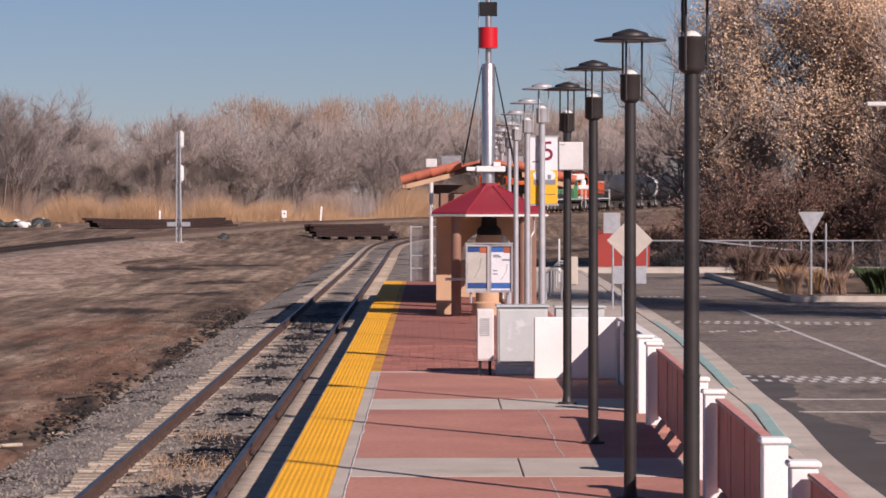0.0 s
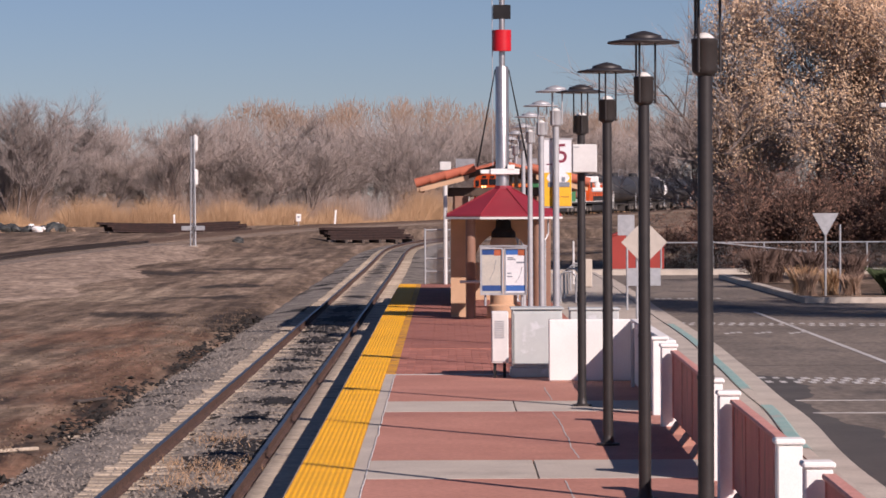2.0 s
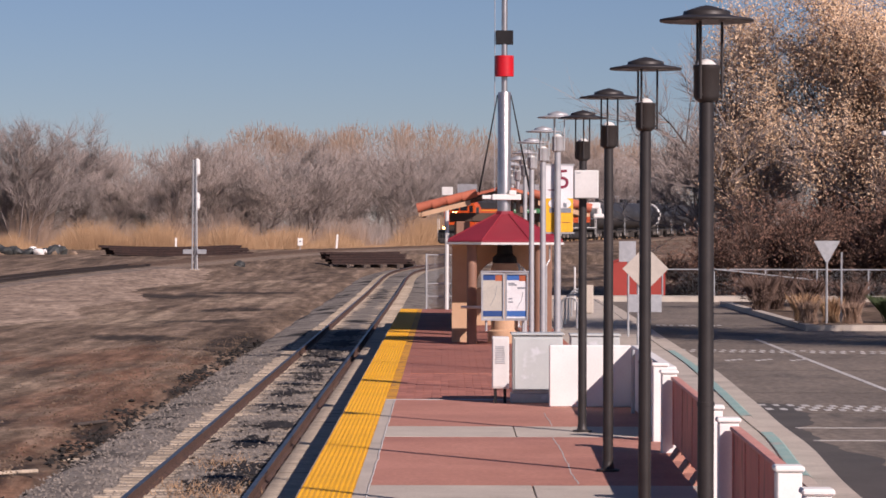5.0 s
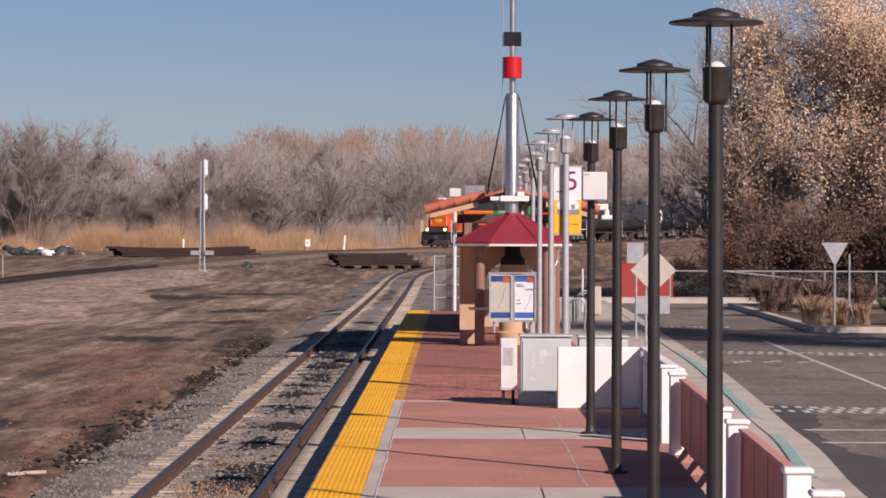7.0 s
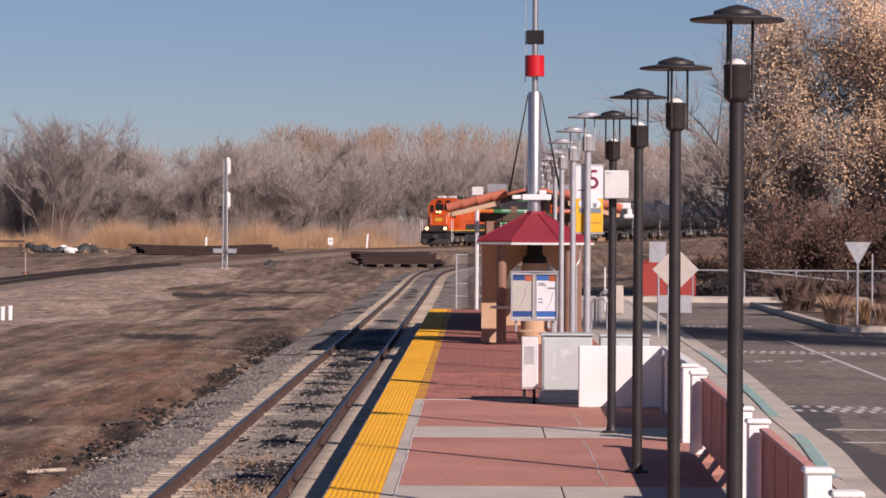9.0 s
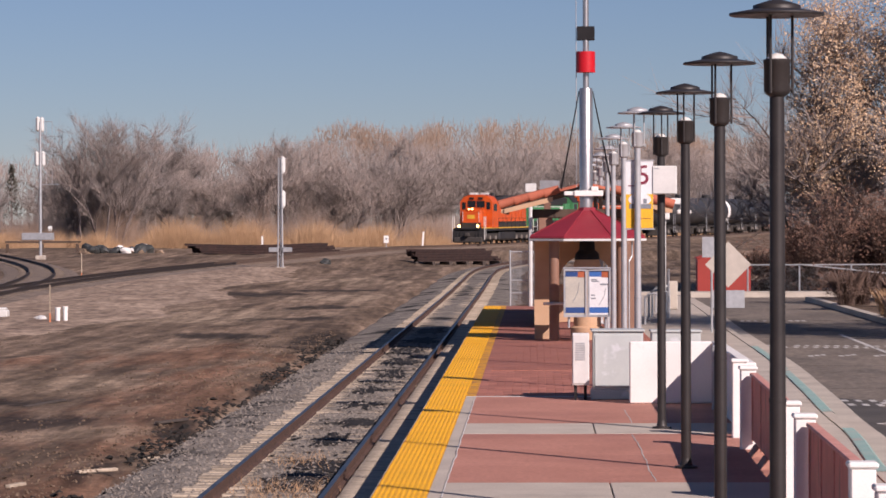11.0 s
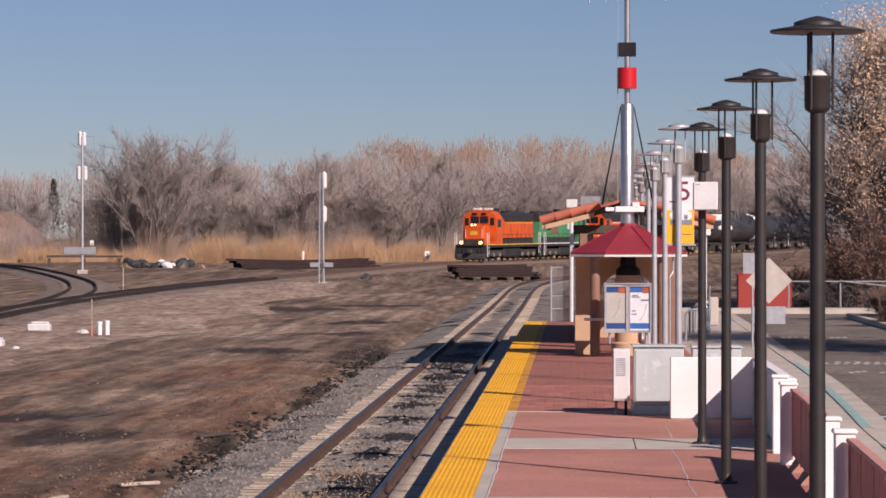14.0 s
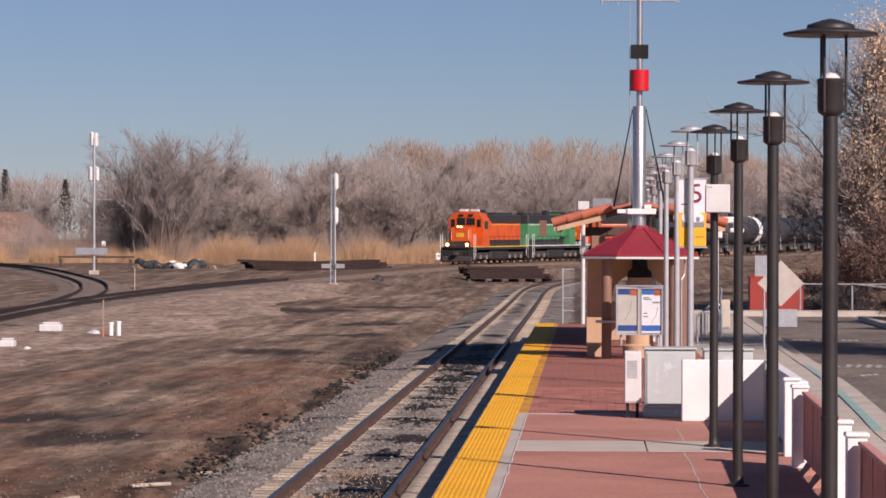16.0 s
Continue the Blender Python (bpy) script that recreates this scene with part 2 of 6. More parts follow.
M_ROOFRED = mat("red_metal_roof", (0.31, 0.028, 0.042), (0.25, 0.024, 0.036), 1.2, 0.5, 0.0, 0.05, 40.0, 0.06)
M_TILE = mat("clay_tile", (0.52, 0.155, 0.085), (0.42, 0.115, 0.065), 2.0, 0.8, 0, 0.2, 30.0, 0.12, rnd=0.15)
M_STEEL = mat("brushed_steel", (0.62, 0.60, 0.58), (0.5, 0.48, 0.47), 4.0, 0.35, 0.85, 0.05, 60.0, 0.05)
M_GALV = mat("galvanised_steel", (0.50, 0.51, 0.52), (0.40, 0.41, 0.42), 6.0, 0.5, 0.6, 0.05, 60.0, 0.08)
M_REDBOX = mat("red_drum_paint", (0.60, 0.012, 0.02), (0.52, 0.01, 0.016), 2.0, 0.4)
M_DARK = mat("black_plate", (0.012, 0.0115, 0.013), (0.02, 0.019, 0.02), 3.0, 0.75, spec=0.3)
M_TIMBER = mat("dark_roof_timber", (0.10, 0.065, 0.045), (0.07, 0.045, 0.033), 3.0, 0.8, 0, 0.2)
M_SHEET = mat("poster_white", (0.80, 0.80, 0.80), (0.74, 0.74, 0.75), 3.0, 0.35)
M_MAP = mat("poster_map", (0.50, 0.47, 0.40), (0.44, 0.42, 0.37), 3.0, 0.35)
M_NAVY = mat("poster_navy", (0.02, 0.06, 0.20), (0.03, 0.08, 0.24), 4.0, 0.35)
M_BLUE = mat("poster_blue", (0.05, 0.16, 0.45), (0.05, 0.14, 0.4), 4.0, 0.35)
M_ORNG = mat("poster_orange", (0.45, 0.12, 0.05), (0.36, 0.10, 0.05), 4.0, 0.35)
M_GREYINK = mat("grey_ink", (0.25, 0.27, 0.30), (0.2, 0.22, 0.25), 4.0, 0.5)
M_BANNERY = mat("banner_yellow", (0.85, 0.46, 0.02), (0.78, 0.42, 0.02), 2.0, 0.7)
M_MAROON = mat("maroon_ink", (0.22, 0.02, 0.05), (0.18, 0.02, 0.045), 4.0, 0.7)
M_BARK = mat("grey_bark", (0.29, 0.24, 0.215), (0.19, 0.155, 0.14), 3.0, 0.95, 0, 0.4, spec=0.1)
M_TWIG = leafy("bare_twigs", (0.262, 0.224, 0.203), (0.43, 0.367, 0.335))
M_TWIGB = leafy("brown_twigs", (0.30, 0.205, 0.15), (0.44, 0.315, 0.235))
M_FARTWIG = leafy("far_brown_twigs", (0.27, 0.195, 0.145), (0.42, 0.30, 0.22))
M_LEAF = leafy("dry_leaves", (0.46, 0.29, 0.175), (0.88, 0.66, 0.45))
M_LEAFD = leafy("dark_dry_leaves", (0.12, 0.068, 0.052), (0.29, 0.17, 0.125))
M_BUSH = leafy("dark_brush", (0.065, 0.044, 0.037), (0.19, 0.128, 0.102))
M_BUSHBARK = mat("dark_bush_bark", (0.13, 0.095, 0.08), (0.075, 0.055, 0.047), 3.0, 0.95, 0, 0.4, spec=0.1)
# Conifer green is lightened and greyed: distance haze put into the colour.
M_CONIFER = leafy("hazed_conifer_green", (0.11, 0.11, 0.09), (0.19, 0.18, 0.15))
M_GREEN = leafy("juniper_green", (0.035, 0.055, 0.025), (0.07, 0.10, 0.045))
M_GRASS = leafy("dry_grass", (0.34, 0.21, 0.12), (0.53, 0.36, 0.215))
M_LORANGE = mat("loco_orange", (0.70, 0.105, 0.010), (0.56, 0.08, 0.012), 0.9, 0.42, 0, 0.03, 20.0, 0.12, dirt=(0.30, 0.06, 0.02), dscale=0.8, dlo=0.52, dhi=0.75)
M_LGREEN = mat("loco_green", (0.05, 0.215, 0.085), (0.065, 0.25, 0.11), 0.7, 0.55, 0, 0.03, 20.0, 0.1, dirt=(0.10, 0.22, 0.10), dscale=0.8)
M_LBLACK = mat("loco_black", (0.022, 0.021, 0.022), (0.04, 0.036, 0.034), 1.0, 0.55, 0.1, 0.05, 20.0, 0.2)
M_LYELLOW = mat("loco_yellow_stripe", (0.72, 0.42, 0.04), (0.62, 0.36, 0.04), 2.0, 0.5)
M_LBROWN = mat("primer_brown", (0.22, 0.11, 0.075), (0.18, 0.09, 0.06), 2.0, 0.8)
M_UNDER = mat("grimy_running_gear", (0.045, 0.04, 0.037), (0.075, 0.065, 0.058), 1.5, 0.8, 0.2, 0.2, 20.0, 0.2)
M_TANK = mat("black_tank_paint", (0.024, 0.024, 0.026), (0.045, 0.044, 0.046), 0.6, 0.6, 0.0, 0.03, 10.0, 0.1, dirt=(0.085, 0.08, 0.075), dscale=0.7)
M_HEADL = mat("headlight_glow", (0.9, 0.8, 0.6), None, 3.0, 0.3, emit=(1.0, 0.52, 0.14), power=7.0)
M_GLASSD = mat("dark_cab_glass", (0.015, 0.016, 0.02), None, 3.0, 0.12)
M_TARP = mat("dark_tarp", (0.06, 0.065, 0.06), (0.03, 0.03, 0.032), 2.0, 0.6, 0, 0.2)
M_STAKE = mat("orange_stake", (0.65, 0.22, 0.10), (0.55, 0.2, 0.1), 2.0, 0.7)
M_REDWALL = mat("red_board", (0.38, 0.048, 0.035), (0.32, 0.042, 0.03), 1.0, 0.7, 0, 0.1)
M_RUBBER = mat("black_rubber", (0.02, 0.02, 0.02), None, 3.0, 0.8)


# ---- mesh helpers ----
def bx(bm, lo, hi, bev=0.0, m=None):
    c = [(p + q) / 2 for p, q in zip(lo, hi)]
    s = [abs(q - p) for p, q in zip(lo, hi)]
    t = Matrix.Translation(c) @ Matrix.Diagonal((*s, 1))
    v = bmesh.ops.create_cube(bm, size=1, matrix=(m @ t) if m else t)["verts"]
    if bev:
        es = list({e for x in v for e in x.link_edges})
        bmesh.ops.bevel(bm, geom=es, offset=bev, segments=1, affect="EDGES", profile=0.5)


def cy(bm, p0, p1, r0, r1=None, n=12):
    p0, p1 = Vector(p0), Vector(p1)
    d = p1 - p0
    q = d.to_track_quat("Z", "Y").to_matrix().to_4x4()
    bmesh.ops.create_cone(bm, cap_ends=True, segments=n, radius1=r0, radius2=r0 if r1 is None else r1, depth=d.length,
                          matrix=Matrix.Translation((p0 + p1) / 2) @ q)


def lathe(bm, prof, n=24, c=(0, 0, 0), turn=0.0):
    rings = []
    for r, z in prof:
        rings.append([bm.verts.new((c[0] + r * math.cos(2 * math.pi * i / n + turn), c[1] + r * math.sin(2 * math.pi * i / n + turn), c[2] + z)) for i in range(n)])
    for a, b in zip(rings, rings[1:]):
        for i in range(n):
            bm.faces.new((a[i], a[(i + 1) % n], b[(i + 1) % n], b[i]))
    bm.faces.new(rings[0][::-1])
    bm.faces.new(rings[-1])


def finish(name, bm, material, smooth=False):
    bmesh.ops.remove_doubles(bm, verts=bm.verts, dist=1e-5) if smooth else None
    bmesh.ops.recalc_face_normals(bm, faces=bm.faces)
    me = bpy.data.meshes.new(name)
    bm.to_mesh(me)
    bm.free()
    me.materials.append(material)
    if smooth:
        me.shade_smooth()
        me.set_sharp_from_angle(angle=radians(40))
    return me


def part(name, bm, material, parent=None, label="", smooth=False):
    ob = new(name, finish(name, bm, material, smooth))
    if parent:
        ob.parent = parent
    return tagged(ob, label)


def bxs(name, boxes, material, parent=None, label="", bev=0.0):
    """One mesh from a few boxes (lo, hi)."""
    bm = bmesh.new()
    for lo, hi in boxes:
        bx(bm, lo, hi, bev)
    return part(name, bm, material, parent, label)


def bxe(name, boxes, material, parent=None, label="", bev=0.0):
    """Like bxs, each box a part of its own."""
    for b in boxes:
        bxs(name, [b], material, parent, label, bev)


def tubes(name, runs, material, parent=None, label="", n=8):
    """One mesh from round bars (p0, p1, r0[, r1])."""
    bm = bmesh.new()
    for run in runs:
        cy(bm, *run, n=n)
    return part(name, bm, material, parent, label, smooth=True)


def piece(name, me, parent, m):
    ob = new(name, me)
    ob.parent = parent
    ob.matrix_basis = m
    return ob


def soup(name, verts, faces, material, parent=None):
    me = bpy.data.meshes.new(name)
    me.from_pydata(verts, [], faces)
    me.materials.append(material)
    ob = new(name, me)
    if parent:
        ob.parent = parent
    return ob


def thing(name, x=0, y=0, z=0, rz=0):
    ob = new(name)
    ob.matrix_basis = pose(x, y, z, 0, 0, rz)
    return ob


def smooth_line(pts, step):
    """A smooth line through plan points, as evenly spaced (x, y)."""
    p = np.array(pts, float)
    s = np.r_[0, np.cumsum(np.hypot(*np.diff(p, axis=0).T))]
    t = np.gradient(p, s, axis=0)
    u = np.arange(0, s[-1], 0.5)
    k = np.clip(np.searchsorted(s, u, "right") - 1, 0, len(s) - 2)
    h = (s[k + 1] - s[k])[:, None]
    f = ((u - s[k]) / h[:, 0])[:, None]
    q = (2 * f**3 - 3 * f**2 + 1) * p[k] + (f**3 - 2 * f**2 + f) * h * t[k] + (3 * f**2 - 2 * f**3) * p[k + 1] + (f**3 - f**2) * h * t[k + 1]
    for _ in range(30):
        q[1:-1] = (q[:-2] + 2 * q[1:-1] + q[2:]) / 4
    a = np.r_[0, np.cumsum(np.hypot(*np.diff(q, axis=0).T))]
    w = np.arange(0, a[-1], step)
    return np.c_[np.interp(w, a, q[:, 0]), np.interp(w, a, q[:, 1])]


# ---- ground ----
GY, GZ = [-600, 110, 135, 166, 222, 270, 402, 600, 3000], [-0.6, -0.6, -0.5, -0.28, 0.12, 0.6, 1.15, 1.5, 1.5]
FREIGHT = smooth_line([(-24.3, 60), (-24.5, 110), (-25, 150), (-23.3, 187), (-19.3, 222), (-14.9, 250), (-10.9, 270), (-5.37, 288.7), (-1.17, 302.5), (2.47, 313.4), (5.39, 323.5),
                       (10.6, 339), (16.0, 357), (19.8, 373.5), (26.4, 412), (31.5, 441), (40, 490), (52, 560)], 0.5)
SPUR = smooth_line([(-24.5, 128), (-25.0, 150), (-28.3, 185), (-37.5, 230), (-47, 262), (-62, 290), (-85, 315)], 0.5)
MAIN = smooth_line([(-3.26, 20), (-3.26, 60), (-3.26, 110), (-3.26, 150), (-3.26, 185), (-3.26, 205), (-3.05, 220), (-2.4, 233), (-0.9, 247), (2.0, 261), (7.0, 276)], 0.5)


def ztrack(y):
    """Height of the freight rails."""
    return float(np.interp(y, [110, 135, 166, 222, 270, 330, 362, 425, 640], [-0.45, -0.26, 0.0, 0.40, 0.87, 1.18, 1.33, 1.5, 1.8]))


def zmain(y):
    """Height of the platform track."""
    return float(np.interp(y, [110, 160, 230, 262, 280], [-0.45, -0.42, -0.20, 0.0, 0.2]))


def zbase(y):
    return float(np.interp(y, GY, GZ))


def zg(x, y):
    """Height of the ground."""
    z = zbase(y)
    d = np.min(np.hypot(FREIGHT[::6, 0] - x, FREIGHT[::6, 1] - y))
    e = np.min(np.hypot(SPUR[::6, 0] - x, SPUR[::6, 1] - y))
    f = max(0.0, min(1.0, (7.5 - min(d, e)) / 5.0))
    z += f * (ztrack(y) - 0.30 - z)
    if x > 3.2 and y < 140:
        z = min(z, -0.5)
    g = np.min(np.hypot(MAIN[::6, 0] - x, MAIN[::6, 1] - y))
    if y < 262:
        z += max(0.0, min(1.0, (18 - g) / 8)) * max(0.0, min(1.0, (min(d, e) - 4) / 4)) * (min(zmain(y) - 0.15, z) - z)
        z -= 0.35 * max(0.0, min(1.0, (3.1 - g) / 0.8))
    if min(d, e, g) > 3 and x < 3:
        z += 0.10 * noise.noise((x * 0.12, y * 0.06, 0)) + 0.05 * noise.noise((x * 0.5, y * 0.25, 3))
    return z


def build_ground():
    xs = np.r_[-2500, -900, -400, -200, -120, np.arange(-80, -46, 3), np.arange(-46, 12, 0.8), np.arange(12, 60, 4), 90, 150, 400, 1000, 2500]
    ys = np.r_[-600, -100, -20, np.arange(10, 36, 4), np.arange(36, 120, 1.2), np.arange(120, 330, 2.5), np.arange(330, 640, 12), 900, 1500, 3000]
    verts = [(x, y, zg(x, y)) for y in ys for x in xs]
    w = len(xs)
    faces = [(j * w + i, j * w + i + 1, (j + 1) * w + i + 1, (j + 1) * w + i) for j in range(len(ys) - 1) for i in range(w - 1)]
    ob = soup("ground", verts, faces, M_DIRT)
    ob.data.shade_smooth()
    tagged(ob, "bare brown dirt yard with ruts and dark oil stains", "ground", kind="structure")


build_ground()


# ---- railway tracks ----
RAIL = [(-0.07, -0.17), (0.07, -0.17), (0.07, -0.155), (0.012, -0.135), (0.012, -0.045), (0.036, -0.035), (0.036, -0.002), (0.03, 0.0), (-0.03, 0.0), (-0.036, -0.002), (-0.036, -0.035), (-0.012, -0.045), (-0.012, -0.135), (-0.07, -0.155)]


def sweep(name, line, prof, off, zf, material, parent, label=""):
    """Sweep a closed profile along a plan line, off metres to its right."""
    d = np.gradient(line, axis=0)
    d /= np.hypot(*d.T)[:, None]
    nrm = np.c_[d[:, 1], -d[:, 0]]
    verts, faces, k = [], [], len(prof)
    for (x, y), (nx, ny) in zip(line, nrm):
        z = zf(x, y)
        verts += [(x + nx * (off + u), y + ny * (off + u), z + v) for u, v in prof]
    for i in range(len(line) - 1):
        faces += [(i * k + j, i * k + (j + 1) % k, (i + 1) * k + (j + 1) % k, (i + 1) * k + j) for j in range(k)]
    ob = soup(name, verts, faces, material, parent)
    return tagged(ob, label)


def track(name, line, zf, label, dens=0.52, bed=1.9, n_ties=290, lo=0, hi=999, stone=None, wood=None, steel=None):
    root = tagged(thing(name), label, "railway track", kind="structure")
    for off in (-0.7525, 0.7525):
        r = sweep("rail", line[::2], RAIL, off, lambda x, y: zf(y), steel or M_RUST, root)
        h = [(-0.034, -0.008), (0.034, -0.008), (0.034, 0.003), (-0.034, 0.003)]
        sweep("rail_head", line[::2], h, off, lambda x, y: zf(y), steel or M_RAILTOP, r)
    bedp = [(-bed - 0.9, -0.40), (-bed - 0.45, -0.26), (-bed + 0.3, -0.19), (-0.9, -0.19), (-0.5, -0.165), (0, -0.15), (0.5, -0.165), (0.9, -0.19), (bed - 0.3, -0.19), (bed + 0.45, -0.26), (bed + 0.9, -0.40)]
    sweep("ballast_bed", line[::2], bedp, 0, lambda x, y: zf(y), stone or M_BALLAST, root)
    bm = bmesh.new()
    bx(bm, (-1.3, -0.15, -0.36), (1.3, 0.15, -0.165), 0.012)
    tie_me = finish("tie", bm, wood or M_TIE)
    d = np.gradient(line, axis=0)
    a = np.r_[0, np.cumsum(np.hypot(*np.diff(line, axis=0).T))]
    made, verts, faces = 0, [], []
    for s in np.arange(0.2, a[-1], dens):
        x, y = np.interp(s, a, line[:, 0]), np.interp(s, a, line[:, 1])
        if not lo < y < hi:
            continue
        if made >= n_ties:
            t = Vector((np.interp(s, a, d[:, 0]), np.interp(s, a, d[:, 1]))).normalized()
            b, z = len(verts), zf(y) - 0.165
            verts += [(x + t.y * u + t.x * v, y - t.x * u + t.y * v, z + w) for w in (-0.2, 0) for u, v in ((-1.3, -0.15), (1.3, -0.15), (1.3, 0.15), (-1.3, 0.15))]
            faces += [tuple(b + q for q in f) for f in ((4, 5, 6, 7), (0, 1, 5, 4), (1, 2, 6, 5), (2, 3, 7, 6), (3, 0, 4, 7))]
            continue
        dx, dy = np.interp(s, a, d[:, 0]), np.interp(s, a, d[:, 1])
        piece("tie", tie_me, root, pose(x + random.uniform(-0.06, 0.06), y + random.uniform(-0.03, 0.03), zf(y) + random.uniform(-0.008, 0.012), 0, random.uniform(-0.4, 0.4), math.degrees(math.atan2(-dx, dy)) + random.uniform(-1, 1)))
        made += 1
    if verts:
        tagged(soup("far_ties", verts, faces, wood or M_TIE, root), kind="stuff")
    return root


track("platform_track", MAIN, zmain, "rusty rails on weathered ties beside the platform", lo=34, hi=262)
track("freight_track", FREIGHT[FREIGHT[:, 1] < 214], ztrack, "dark raised freight track curving through the dirt yard", dens=0.7, n_ties=140, lo=118, hi=214, bed=1.6, stone=M_DKBALLAST, wood=M_DKTIE, steel=M_DKRAIL)
track("freight_track", FREIGHT[FREIGHT[:, 1] > 213], ztrack, "dusty half-buried freight track running on to the wood", dens=0.75, n_ties=150, lo=214, hi=330, bed=1.6, stone=M_DUSTY, wood=M_DUSTYTIE, steel=M_DUSTYRAIL)
track("spur_track", SPUR, ztrack, "curved spur track joining the freight track", dens=0.7, n_ties=150, bed=1.6, stone=M_DKBALLAST, wood=M_DKTIE, steel=M_DKRAIL)


def edge_fill():
    """Packed pale fill between the near rail and the platform wall, with a crumbling surface."""
    xs, ys = (-2.44, -2.36, -2.2, -2.0, -1.8, -1.6), np.arange(30, 114, 0.35)
    verts = [(x, y, -0.53 + (-0.1 if i == 0 else 0.025 * noise.noise((x * 5, y * 1.3, 3)))) for y in ys for i, x in enumerate(xs)]
    w = len(xs)
    faces = [(j * w + i, j * w + i + 1, (j + 1) * w + i + 1, (j + 1) * w + i) for j in range(len(ys) - 1) for i in range(w - 1)]
    ob = soup("packed_fill", verts, faces, M_FILL)
    ob.data.shade_smooth()
    tagged(ob, "pale packed gravel fill between rail and platform wall", "gravel", kind="structure")


M_FILL = mat("packed_fill", (0.58, 0.485, 0.37), (0.45, 0.37, 0.28), 1.5, 0.95, 0, 0.7, 16.0, 0.3, (1, 1.6, 1), dirt=(0.16, 0.11, 0.08), dscale=1.1, dlo=0.57, dhi=0.7, spec=0.2)
edge_fill()


def gravel_apron():
    """Pale gravel spread beside the freight track, thinning out unevenly at its rim."""
    xs, ys = np.arange(-23.5, -9.5, 0.5), np.arange(86, 216, 1.5)
    verts, w = [], len(xs)
    for y in ys:
        for x in xs:
            c = float(np.interp(y, [86, 120, 160, 200, 216], [-15.5, -14.5, -16, -15, -16]))
            e = c - x + 2.2 * noise.noise((x * 0.15, y * 0.05, 7)) + 1.0 * noise.noise((x * 0.5, y * 0.15, 2))
            k = min(e * 0.03, (y - 88) * 0.01, (214 - y) * 0.01)
            verts.append((x, y, zg(x, y) + max(-0.06, min(0.035, k))))
    faces = [(j * w + i, j * w + i + 1, (j + 1) * w + i + 1, (j + 1) * w + i) for j in range(len(ys) - 1) for i in range(w - 1)]
    ob = soup("gravel_apron", verts, faces, M_GRAVEL)
    ob.data.shade_smooth()
    tagged(ob, "pale pinkish gravel spread beside the freight track", "gravel", kind="structure")


M_GRAVEL = mat("pale_gravel", (0.42, 0.315, 0.235), (0.25, 0.183, 0.135), 0.6, 0.95, 0, 1.0, 3.0, 0.5, (1, 0.3, 1), dirt=(0.20, 0.14, 0.105), dscale=0.5, dlo=0.55, dhi=0.7, spec=0.15)
gravel_apron()


